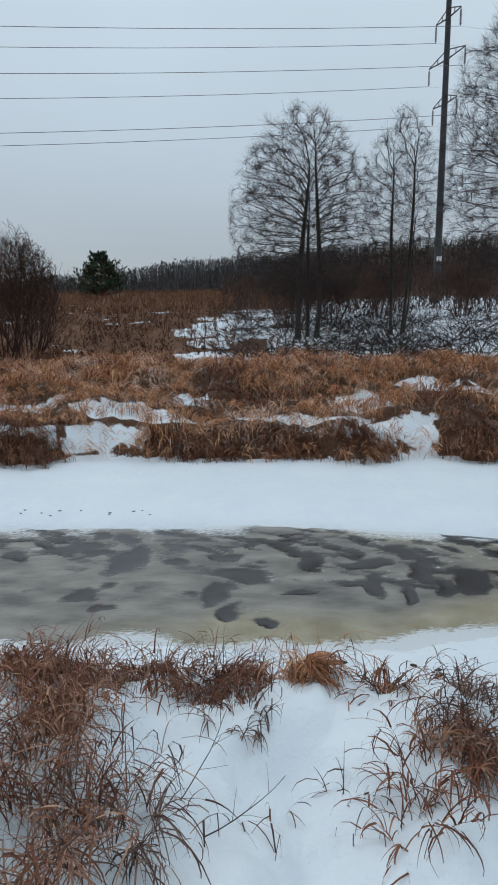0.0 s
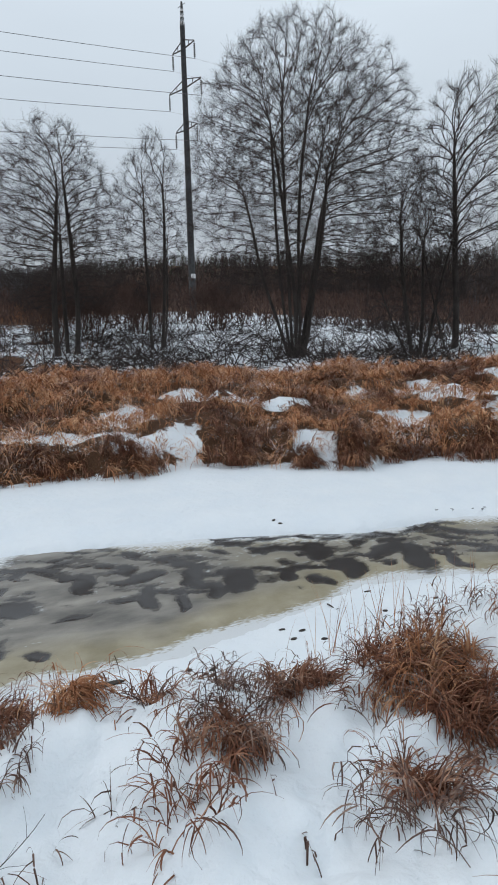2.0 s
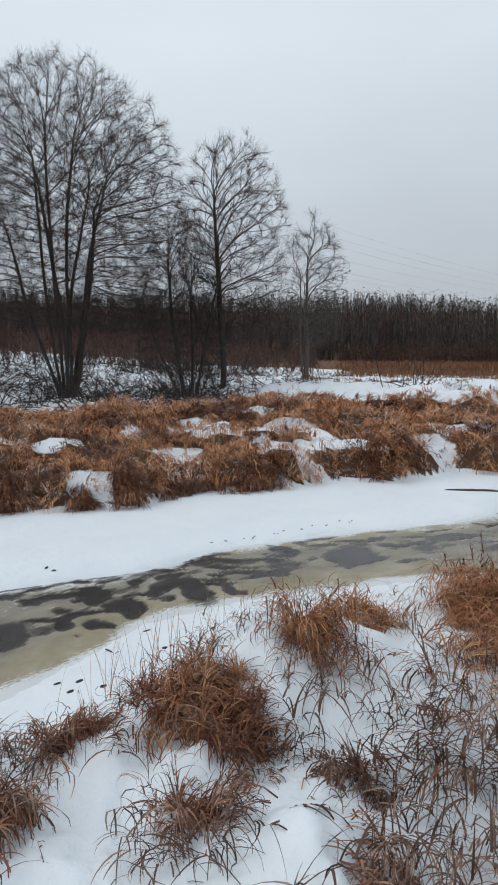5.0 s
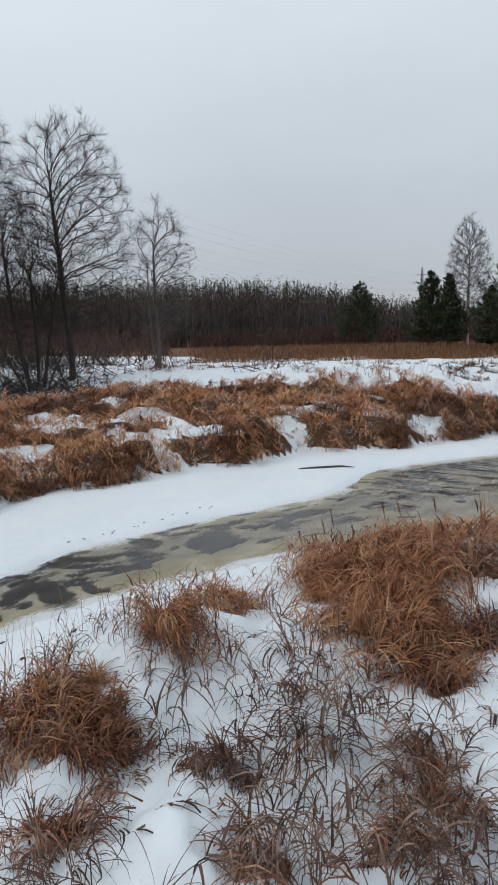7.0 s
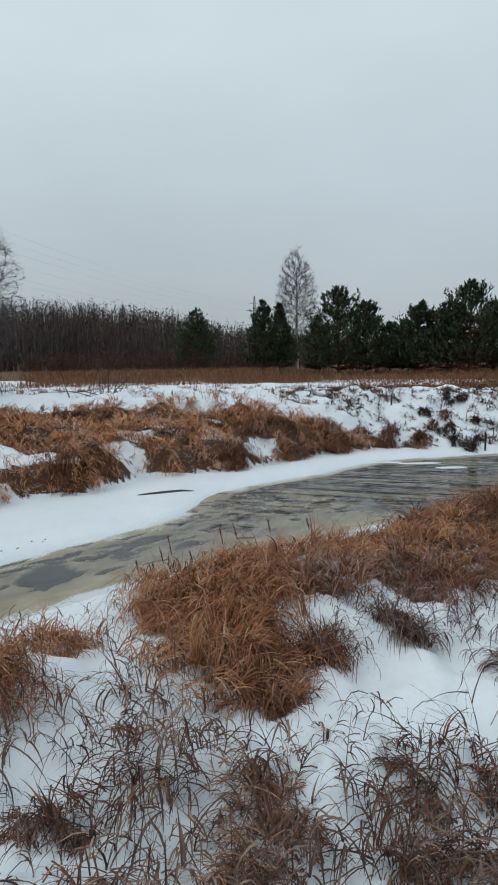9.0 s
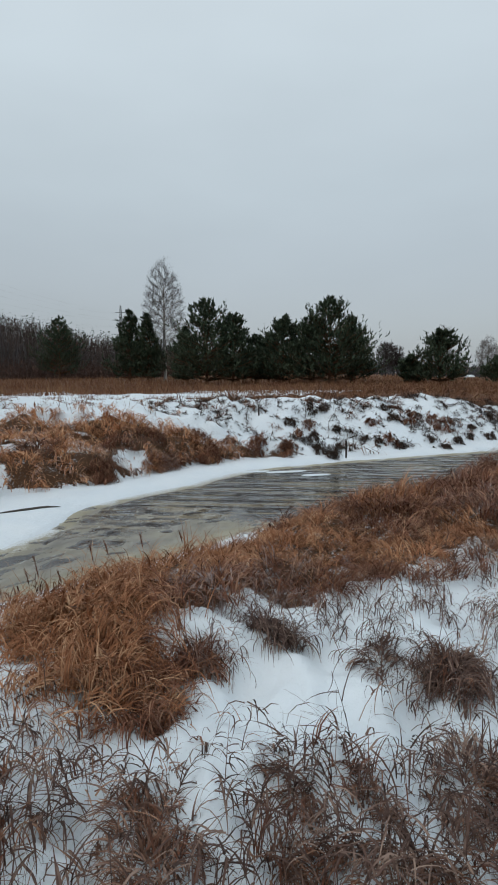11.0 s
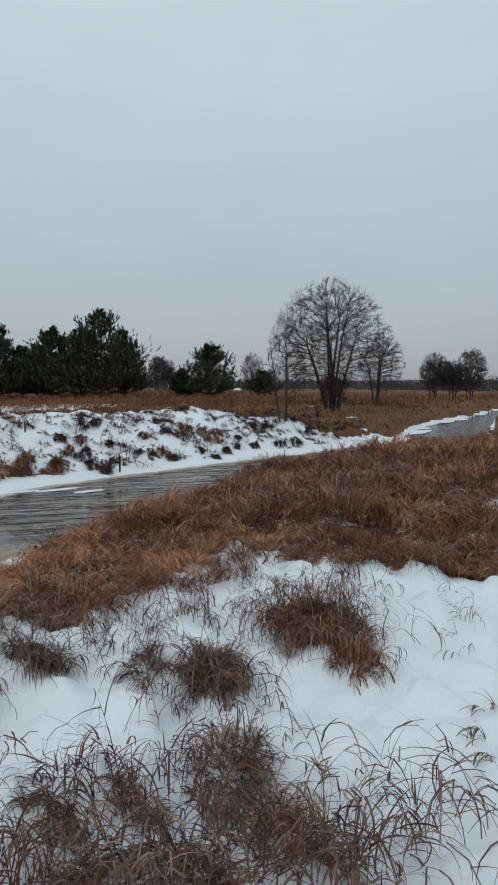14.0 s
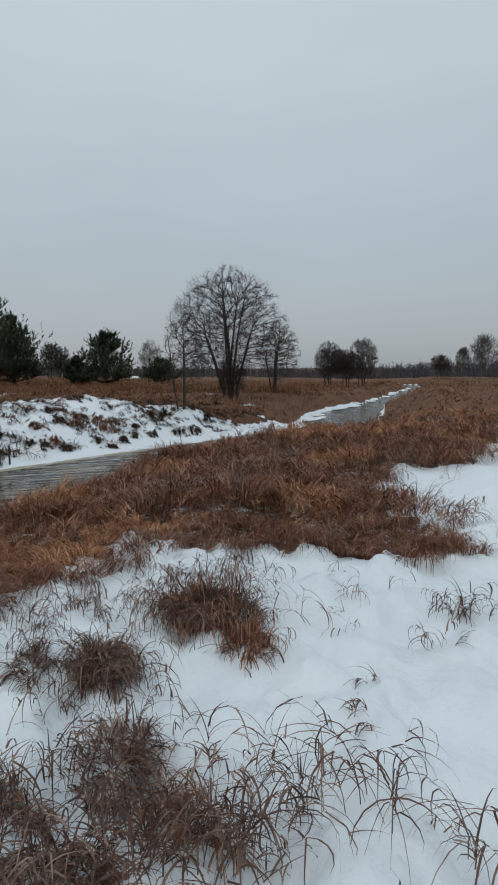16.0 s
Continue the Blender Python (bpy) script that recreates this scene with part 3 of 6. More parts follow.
make_water()

# holes in the ice: x, y, half length, half width
HOLES = [(-0.64, 6.23, 0.19, 0.24), (-0.37, 5.88, 0.12, 0.22), (-0.06, 5.72, 0.15, 0.12), (-1.75, 5.92, 0.11, 0.13), (-2.00, 6.25, 0.18, 0.23), (-0.52, 7.26, 0.25, 0.15), (-0.38, 6.68, 0.40, 0.17), (0.53, 7.09, 0.20, 0.26), (-1.68, 7.19, 0.29, 0.47), (1.17, 6.37, 0.13, 0.28), (1.16, 6.94, 0.31, 0.13), (1.43, 6.05, 0.09, 0.21), (1.83, 6.64, 0.15, 0.39), (1.94, 6.25, 0.16, 0.32), (2.29, 6.34, 0.20, 0.44), (3.38, 6.74, 0.21, 0.33), (2.80, 6.27, 0.15, 0.16), (3.03, 6.01, 0.12, 0.19), (3.56, 6.20, 0.27, 0.30), (4.32, 6.47, 0.27, 0.24), (4.55, 6.09, 0.22, 0.52), (4.97, 5.82, 0.11, 0.31), (6.47, 6.55, 0.27, 0.20), (7.21, 5.59, 0.39, 0.40)]


def make_ice():
    gx, gy = np.arange(-9, 27, 0.05), np.arange(-7, 10, 0.05)
    x, y = np.meshgrid(gx, gy, indexing="ij")
    dn, df, dt = zones(x, y)
    inside = (dn < 0.4) & (df < 0.4)
    rim = np.minimum(-dn, -df)
    melt = np.zeros(x.shape)
    # the sheet breaks up towards the open reach
    edge = 12.0 + 1.2 * cloudy(x, y, 2.0, 51)
    streak = cloudy(x * 0.5 + y * 0.25, y * 1.6 - x * 0.8, 0.6, 52)
    melt = np.maximum(melt, smooth(-2.5, 2.0, x - edge + 2.5 * streak) * smooth(0.15, 0.6, rim))
    # faint darker blotches where the ice is thin
    along_x, along_y = x * 0.94 - y * 0.34, x * 0.34 + y * 0.94
    blotch = cloudy(along_x * 0.55, along_y, 0.42, 57)
    middle = smooth(0.25, 0.7, -df) * smooth(0.7, 1.5, -dn)
    melt = np.maximum(melt, middle * (0.6 * smooth(0.05, 0.35, blotch) + 0.4 * smooth(0.25, 0.45, blotch)))
    r = np.random.default_rng(58)
    rings = np.zeros(x.shape)
    warp_x, warp_y = x + 0.10 * cloudy(x, y, 0.5, 54) + 0.04 * cloudy(x, y, 0.15, 66), y + 0.10 * cloudy(x, y, 0.4, 59) + 0.04 * cloudy(x, y, 0.15, 67)
    for _ in range(330):
        hx = r.uniform(-7, 13)
        lo, hi = np.interp(hx, *zip(*EDGE_NEAR)), np.interp(hx, *zip(*EDGE_FAR))
        hy = lo + (hi - lo) * (0.30 + 0.66 * r.beta(1.6, 1.0))
        long, wide, turn = r.gamma(3.0, 0.055) + 0.05, r.gamma(3.0, 0.018) + 0.03, r.normal(-0.35 - 0.03 * hx, 0.25)
        i, j = slice(*np.searchsorted(gx, (hx - 1, hx + 1))), slice(*np.searchsorted(gy, (hy - 1, hy + 1)))
        u = (warp_x[i, j] - hx) * math.cos(turn) + (warp_y[i, j] - hy) * math.sin(turn)
        v = -(warp_x[i, j] - hx) * math.sin(turn) + (warp_y[i, j] - hy) * math.cos(turn)
        q, deep = np.hypot(u / long, v / wide), r.uniform(0.5, 0.95)
        melt[i, j] = np.maximum(melt[i, j], deep * (1 - smooth(0.3, 1.8, q - 0.45 * np.clip(v / wide, -1, 1))))
        rings[i, j] = np.maximum(rings[i, j], r.uniform(0, 0.75) * (1 - smooth(0.0, 0.45, np.abs(q - 1.45))) * smooth(-0.2, 0.5, v / wide))
    frost = 0.45 * smooth(0.1, 0.5, cloudy(along_x * 0.6, along_y + 0.12, 0.42, 57)) * middle * (1 - smooth(0.0, 0.35, blotch))
    for hx, hy, a, b in HOLES:
        c, s = math.cos(-0.25), math.sin(-0.25)
        wx, wy = hx + 0.30 * cloudy(x, y, 0.45, 55), hy + 0.22 * cloudy(x, y, 0.5, 56)
        u, v = (x - wx) * c + (y - wy) * s, -(x - wx) * s + (y - wy) * c
        q = np.hypot(u / a, v / b)
        melt = np.maximum(melt, 1 - smooth(0.35, 1.55, q - 0.3 * np.clip(v / b, -1, 1)))
        frost = np.maximum(frost, 0.5 * (1 - smooth(0.0, 0.35, np.abs(np.hypot(u / a, (v - 0.1 - b) / b) - 0.7))) * smooth(-0.1, 0.3, v / b))
    frost = np.maximum(frost, 0.8 * (1 - smooth(0.0, 0.9, -df)) * smooth(-0.35, 0.2, cloudy(along_x * 0.5, along_y, 0.5, 58)) + 0.5 * (1 - smooth(0.0, 0.15, -df)))
    frost = np.maximum(frost, rings)
    frost = np.maximum(frost, 1.0 * (1 - smooth(0.0, 0.45, -dn + 0.25 * cloudy(x, y, 0.7, 68))))
    stain = np.maximum(1 - smooth(0.1, 1.3, -dn), 0.9 * (1 - smooth(0.2, 0.7, -df)) * smooth(0.0, 2.0, x)) * smooth(-3, 0, x)
    stain = np.maximum(stain, 0.5 * smooth(-0.5, 3.0, x))
    z = Z_WATER + 0.012 * cloudy(x, y, 0.6, 53) - 0.02 * melt
    n, m = x.shape
    index = np.arange(n * m).reshape(n, m)
    keep = inside[:-1, :-1] & inside[1:, :-1] & inside[1:, 1:] & inside[:-1, 1:]
    quads = np.stack([index[:-1, :-1], index[1:, :-1], index[1:, 1:], index[:-1, 1:]], -1)[keep]
    used = np.unique(quads)
    remap = np.zeros(n * m, int)
    remap[used] = np.arange(len(used))
    ob = mesh_of("ice_sheet", np.stack([x, y, z], -1).reshape(-1, 3)[used], remap[quads], ICE)
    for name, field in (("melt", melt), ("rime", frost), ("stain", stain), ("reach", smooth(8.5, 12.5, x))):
        ob.data.attributes.new(name, "FLOAT", "POINT").data.foreach_set("value", field.ravel()[used].astype(np.float32))
    shade_smooth(ob)
    return tagged(ob, "wet grey slush ice with dark melt holes and yellowish stains", "ice", kind="structure")


make_ice()

# ---- grass ----


def scatter(x0, x1, y0, y1, per_metre, seed, keep):
    """Random plan points in a field, thinned by keep(x, y) from 0 to 1."""
    r = np.random.default_rng(seed)
    n = int((x1 - x0) * (y1 - y0) * per_metre)
    x, y = r.uniform(x0, x1, n), r.uniform(y0, y1, n)
    ok = r.uniform(0, 1, n) < keep(x, y)
    return x[ok], y[ok]


def matted(x, y, tall, width, seg, per, spread, loft, wind, tuft=0.8, tone=None, bend=(0.6, 3.3), shift=0.0):
    """Lodged grass in shaggy tussocks: blades arch out from each tussock's top and hang down, combed a little one way.
    tone: the share of tussocks to build, as a span of 0 to 1."""
    if tone is not None:
        tag = np.clip(domes(x, y, tuft, 65)[2] - shift * smooth(1.0, -1.5, y), 0, 0.999)
        x, y = x[(tag >= tone[0]) & (tag < tone[1])], y[(tag >= tone[0]) & (tag < tone[1])]
    m, n = len(x), len(x) * per
    who = np.repeat(np.arange(m), per)
    bx, by = x[who] + rng.normal(0, spread * 0.45, n), y[who] + rng.normal(0, spread * 0.45, n)
    dome, out, tag = domes(bx, by, tuft, 65)
    big = np.clip(0.75 + 0.9 * cloudy(bx, by, 2.5, 63), 0.35, 1.4)
    z = height(bx, by) + loft * big * dome * rng.uniform(0.55, 1.0, n) - 0.02
    comb = wind + 2.0 * cloudy(bx, by, 2.0, 61)
    ax, ay = np.cos(out) + 0.6 * np.cos(comb), np.sin(out) + 0.6 * np.sin(comb)
    # the blades of one lock lean, bend and hang together
    az = np.arctan2(ay, ax) + rng.normal(0, 0.9, m)[who] + rng.normal(0, 0.35, n)
    lean = np.clip(1.1 - 0.4 * dome + rng.normal(0, 0.38, m)[who] + rng.normal(0, 0.15, n), -0.1, 1.6)
    droop = rng.uniform(*bend, m)[who] * rng.uniform(0.75, 1.25, n)
    size = tall * rng.uniform(0.6, 1.25, m)[who] * rng.uniform(0.7, 1.15, n)
    bulk = np.clip(np.hypot(bx, by) / 12, 1.0, 1.6) if width < 0.02 else 1.0
    return strands(np.stack([bx, by, z], 1), bulk ** 0.5 * size, az, lean, droop, bulk * width * rng.uniform(0.5, 1.4, n), seg, curl=0.8)


def standing(x, y, tall, width, seg, per, spread, lean=0.25, droop=(0.1, 0.7)):
    """Sparse upright stalks and blades."""
    x, y = np.repeat(x, per), np.repeat(y, per)
    n = len(x)
    x, y = x + rng.normal(0, spread, n), y + rng.normal(0, spread, n)
    return strands(np.stack([x, y, height(x, y) - 0.03], 1), tall * rng.uniform(0.45, 1.25, n), rng.uniform(0, 2 * np.pi, n),
                   np.abs(rng.normal(0.05, lean, n)), rng.uniform(*droop, n), width * rng.uniform(0.6, 1.4, n), seg)


def fountain(x, y, radius, rise, count, width, seg=4, comb=-0.5, squash=0.6):
    """A tussock of several shocks: blades that spring from each crown, arch over one way and hang down."""
    shocks = 9
    sa, sq = rng.uniform(0, 2 * np.pi, shocks), rng.uniform(0.1, 0.95, shocks) * radius
    who = rng.integers(0, shocks, count)
    size = rng.uniform(0.25, 0.65, shocks) * radius
    a = rng.uniform(0, 2 * np.pi, count)
    q = np.sqrt(rng.uniform(0, 1, count)) * size[who]
    u, v = sq[who] * np.cos(sa[who]) + q * np.cos(a), squash * (sq[who] * np.sin(sa[who]) + q * np.sin(a))
    c, s = math.cos(comb + 1.57), math.sin(comb + 1.57)
    px, py = x + u * c - v * s, y + u * s + v * c
    dome = rise * rng.uniform(0.5, 1.1, shocks)[who] * (1 - (q / size[who]) ** 2) * rng.uniform(0.0, 0.95, count)
    base = np.stack([px, py, height(px, py) + dome - 0.01], 1)
    az = np.arctan2(np.sin(a) + 0.9 * math.sin(comb), np.cos(a) + 0.9 * math.cos(comb)) + rng.normal(0, 1.1, count)
    return strands(base, (rise + radius) * rng.gamma(4.0, 0.095, count), az, np.clip(rng.normal(0.6, 0.5, count), -0.3, 1.5),
                   rng.uniform(0.8, 3.6, count), width * rng.uniform(0.5, 1.3, count), seg, curl=0.75)


def shag(x, y, rx, ry, rise, count, width, long, turn=0.0, comb=None, seg=6):
    """An uneven shaggy mound: short locks spring all over it, arch over and hang down, each lock its own way."""
    locks = max(count // 9, 8)
    a, q = rng.uniform(0, 2 * np.pi, locks), rng.uniform(0, 1, locks) ** 0.62
    rough = 1 + 0.22 * np.sin(2 * a + rng.uniform(0, 6)) + 0.18 * np.sin(3 * a + rng.uniform(0, 6)) + rng.normal(0, 0.10, locks)
    who = rng.integers(0, locks, count)
    u, v = (rx * q * rough * np.cos(a))[who] + rng.normal(0, 0.022, count), (ry * q * rough * np.sin(a))[who] + rng.normal(0, 0.022, count)
    c, d = math.cos(turn), math.sin(turn)
    px, py = x + u * c - v * d, y + u * d + v * c
    dome = np.sqrt(np.clip(1.05 - q ** 2, 0, 1)) * rng.uniform(0.35, 1.0, locks) ** 0.6
    base = np.stack([px, py, np.maximum(height(px, py), Z_WATER) + rise * dome[who] * rng.uniform(0.75, 1.0, count) - 0.01], 1)
    out = np.arctan2(np.sin(a) * c + np.cos(a) * d, np.cos(a) * c - np.sin(a) * d)
    comb = rng.uniform(0, 6.28) if comb is None else comb
    way = np.arctan2(q * np.sin(out) + 0.55 * math.sin(comb), q * np.cos(out) + 0.55 * math.cos(comb)) + rng.normal(0, 0.8, locks)
    az = way[who] + rng.normal(0, 0.3, count)
    lean = np.clip((rng.normal(0.75, 0.5, locks) + 0.35 * q)[who] + rng.normal(0, 0.2, count), -0.2, 1.8)
    droop = rng.uniform(1.2, 3.6, locks)[who] * rng.uniform(0.7, 1.3, count)
    size = long * rng.uniform(0.5, 1.25, locks)[who] * rng.uniform(0.7, 1.2, count)
    return strands(base, size, az, lean, droop, width * rng.uniform(0.5, 1.4, count), seg, curl=0.85)


def leafy(x, y, radius, count, tall, wide=0.008, lean=0.45, leaves=6):
    """Withered grass plants: leaning stalks with long curled leaves."""
    a = rng.uniform(0, 2 * np.pi, count)
    q = np.sqrt(rng.uniform(0, 1, count)) * radius
    px, py = x + q * np.cos(a), y + q * np.sin(a)
    base = np.stack([px, py, height(px, py) - 0.02], 1)
    az = a + rng.normal(0, 0.8, count)
    length, tilt, bend = tall * rng.uniform(0.55, 1.2, count), np.abs(rng.normal(lean * 0.6, lean * 0.5, count)), rng.uniform(0.5, 1.8, count)
    stalk = strands(base, length, az, tilt, bend, np.full(count, 0.0045), 5)
    who = np.repeat(np.arange(count), leaves)
    s = rng.uniform(0.12, 1.0, len(who))
    at = along(base[who], length[who], az[who], tilt[who], bend[who], s)
    leaf = strands(at, rng.uniform(0.10, 0.32, len(who)) * (tall / 0.5) ** 0.5, az[who] + rng.normal(0, 1.2, len(who)), np.clip(tilt[who] + bend[who] * s + rng.normal(0.1, 0.5, len(who)), 0, 2.2),
                   rng.uniform(1.0, 3.2, len(who)), wide * rng.uniform(0.5, 1.3, len(who)), 5, curl=0.9)
    return stalk, leaf


def far_band(x, y):
    return np.where((side_of(EDGE_FAR, x, y) > 0) & (np.hypot(x, y) < 42) & (x < 22.2), np.clip(grass_cover(x, y), 0, 1), 0) ** 1.3


def far_field(x, y):
    return np.where((side_of(EDGE_FAR, x, y) > 0) & (np.hypot(x, y) >= 25), grass_cover(x, y), 0)


def near_bed(x, y):
    return np.where(side_of(EDGE_NEAR, x, y) < 0, grass_cover(x, y), 0) ** 0.6


def reach_bank(x, y):
    return np.where((side_of(EDGE_FAR, x, y) > 0) & (x > 21), grass_cover(x, y), 0)


def stuff(name, label, category, arrays, material):
    return tagged(mesh_of(name, *arrays, material), label, category, kind="stuff")


def make_reeds():
    x, y = scatter(-16, 22, 3, 26, 35, 1, far_band)
    stuff("reed_belt", "belt of golden-brown bent reeds along the far bank", "reeds", matted(x, y, 0.36, 0.0155, 3, 10, 0.09, 0.34, -0.9, 1.15, (0.0, 0.74), (1.2, 3.2)), LIT_REED)
    stuff("sedge_belt", "rust-brown sedge tussocks in the far reed belt", "reeds", matted(x, y, 0.36, 0.0145, 3, 10, 0.09, 0.34, -0.9, 1.15, (0.74, 1.0), (1.2, 3.2)), SEDGE)
    x, y = scatter(-45, 6, 24, 60, 5, 6, far_field)
    stuff("field_grass", "reddish-brown dead grass on the rising field", "grass", matted(x, y, 0.75, 0.04, 2, 4, 0.2, 0.4, -0.7, 1.6), FIELD)
    x, y = scatter(1.5, 19, -17, 4.5, 175, 2, near_bed)
    d = np.hypot(x, y)
    near, mid = d < 6.5, (d >= 6.5) & (np.random.default_rng(77).uniform(0, 1, len(d)) < 0.95 - d / 24)
    stuff("sedge_bed", "dense bed of rust-brown bent sedge on the near bank", "reeds", matted(x[near], y[near], 0.30, 0.0076, 5, 10, 0.05, 0.16, 0.2, 0.95, (0.0, 0.36), (1.4, 3.8), 0.35), SEDGE)
    stuff("reed_bed", "golden tussocks in the sedge on the near bank", "reeds", matted(x[near], y[near], 0.30, 0.0076, 5, 10, 0.05, 0.16, 0.2, 0.95, (0.36, 1.0), (1.4, 3.8), 0.35), REED)
    stuff("sedge_bed", "rust-brown sedge tussocks beside the river", "reeds", matted(x[mid], y[mid], 0.36, 0.0115, 4, 9, 0.07, 0.38, 0.2, 0.95, (0.0, 0.45), (1.3, 3.4), 0.3), SEDGE)
    stuff("reed_bed", "golden-brown reed tussocks beside the river", "reeds", matted(x[mid], y[mid], 0.36, 0.0115, 4, 9, 0.07, 0.38, 0.2, 0.95, (0.45, 1.0), (1.3, 3.4), 0.3), REED)
    thin = np.random.default_rng(78).uniform(0, 1, len(d)) < 0.07 + 0.25 * smooth(-0.1, 0.4, cloudy(x, y, 1.6, 64))
    stuff("reed_bed", "long thin straw stalks leaning over the sedge", "reeds", standing(x[thin], y[thin], 0.40, 0.0055, 4, 2, 0.08, 0.5, (0.4, 2.0)), REED)
    x, y = scatter(12, 110, -100, -6, 1.5, 3, near_bed)
    keep = (np.hypot(x, y) < 110) & (np.hypot(x, y) > 15)
    stuff("meadow_grass", "withered brown meadow grass on the near bank", "grass", matted(x[keep], y[keep], 0.42, 0.065, 2, 5, 0.3, 0.25, 0.4, 1.8), FIELD)
    x, y = scatter(21, 90, -75, 8, 2.2, 4, reach_bank)
    keep = np.hypot(x, y) < 100
    stuff("bank_grass", "brown dead grass on the far bank downstream", "grass", matted(x[keep], y[keep], 0.55, 0.05, 2, 6, 0.3, 0.4, -0.7, 1.5), FIELD)
    r = np.random.default_rng(8)
    b, d = np.radians(r.uniform(-36, 6, 5000)), r.uniform(56, 120, 5000)
    stuff("field_grass", "tall reddish-brown dead grass far up the field", "grass", standing(d * np.sin(b), d * np.cos(b), 0.8, 0.08, 2, 3, 0.5, 0.4), FIELD)
    # the brown meadow before the woods, and tips that pierce the snow
    r = np.random.default_rng(9)
    b, d = np.radians(r.uniform(50, 118, 15000)), 49 + 70 * r.uniform(0, 1, 15000) ** 1.4
    stuff("meadow_grass", "strip of tall brown grass before the woods", "grass", standing(d * np.sin(b), d * np.cos(b), 0.62, 0.05, 2, 2, 0.4, 0.3), FIELD)
    b, d = np.radians(r.uniform(36, 104, 3600)), r.uniform(21, 54, 3600)
    x, y = d * np.sin(b), d * np.cos(b)
    ok = (side_of(BANK_TOE, x, y) > 3) & (cloudy(x, y, 3.5, 71) > 0.12)
    stuff("grass_tips", "thin dry grass tips piercing the snow", "grass", standing(x[ok], y[ok], 0.4, 0.022, 2, 5, 0.25, 0.4), FIELD)
    b, d = np.radians(r.uniform(40, 104, 420)), r.uniform(21, 52, 420)
    x, y = d * np.sin(b), d * np.cos(b)
    ok = (side_of(BANK_TOE, x, y) > 4) & (cloudy(x, y, 5, 72) > -0.05)
    stuff("snowy_tussocks", "low brown grass tussocks half buried in the snow field", "grass", join([fountain(px, py, 0.45, 0.16, 46, 0.035, 2) for px, py in zip(x[ok], y[ok])]), FIELD)


make_reeds()


for cx, cy, crx, cry, rise in FAR_CLUMPS:
    thing = tagged(new("grass_tussock"), "rust-brown sedge tussock hanging over the snowy ice", "grass tussock", "tussocks on the banks")
    tagged(mesh_of("foliage", *shag(cx, cy, crx, cry, rise * 0.8, int(2200 * crx + 300), 0.013, 0.30, -0.25, -1.4, 4), SEDGE, thing), kind="stuff")

# clods of dark grass on the snowy bank at the bend
BANK_TUFTS = scatter(20.5, 31, -16, 7, 24.0, 15, lambda x, y: np.where((side_of(BANK_TOE, x, y) > 0.1) & (side_of(BANK_TOE, x, y) < 5.5), (0.18 + 0.5 * smooth(-0.2, 0.5, cloudy(x, y, 1.2, 81))) * (0.25 + 0.75 * smooth(0.5, 1.3, side_of(BANK_TOE, x, y))), 0))
BANK_SIZE = np.random.default_rng(16).gamma(1.8, 0.06, len(BANK_TUFTS[0]))
stuff("bank_tufts", "small dark grass tufts poking from the snowy river bank", "grass",
      join([fountain(px, py, 0.08 + 0.7 * s, 0.07 + 0.5 * s, int(20 + 150 * s), 0.03, 2) for px, py, s in zip(*BANK_TUFTS, BANK_SIZE)]), DARK_GRASS)
stuff("bank_sedge", "brown sedge tufts on the snowy river bank", "grass",
      join([fountain(px + 0.3, py - 0.2, 0.12 + 0.9 * s, 0.12 + 0.6 * s, int(34 + 170 * s), 0.026, 3) for px, py, s in list(zip(*BANK_TUFTS, BANK_SIZE))[::7]]), SEDGE)

# x, y, radius
DARK_CLODS = [(20.88, 0.54, 0.3), (20.55, 0.11, 0.35), (21.68, -0.17, 0.2), (24.09, 0.46, 0.3), (22.38, -1.01, 0.25), (24.55, -2.2, 0.3), (22.51, -2.25, 0.3), (25.3, -1.88, 0.16), (23.78, -4.5, 0.32), (22.98, -3.92, 0.22),
              (24.56, -5.12, 0.22), (25.61, -5.37, 0.22), (26.74, -6.27, 0.28), (27.1, -7.03, 0.32), (24.99, -5.93, 0.24), (22.14, 0.78, 0.26), (22.82, -0.04, 0.2), (22.39, -1.51, 0.22), (25.73, -3.28, 0.2),
              (23.28, -3.43, 0.22), (25.66, -7.18, 0.35), (26.05, -8.05, 0.4), (27.74, -9.2, 0.35), (22.72, 1.62, 0.36), (23.74, 0.9, 0.28)]
BROWN_CLODS = [(24.38, -2.79, 0.35), (24.71, -4.14, 0.55), (22.58, -1.95, 0.38), (23.64, -1.32, 0.25), (25.42, -3.82, 0.35), (20.5, 2.5, 0.4), (20.5, 1.55, 0.38), (22.75, 0.96, 0.3), (22.07, 1.29, 0.22), (20.14, 3.44, 0.35)]
for clods, material, label in ((DARK_CLODS, DARK_GRASS, "dark grassy clod on the snowy river bank"), (BROWN_CLODS, SEDGE, "brown sedge clod hanging down the snowy river bank")):
    for cx, cy, cr in clods:
        thing = tagged(new("grass_tussock"), label, "grass tussock", "tussocks on the banks")
        tagged(mesh_of("foliage", *shag(cx, cy, cr * 0.75, cr * 0.6, cr * 0.75, int(120 + 500 * cr), 0.028, 0.10 + 0.4 * cr, -0.4, 3.0, 4), material, thing), kind="stuff")

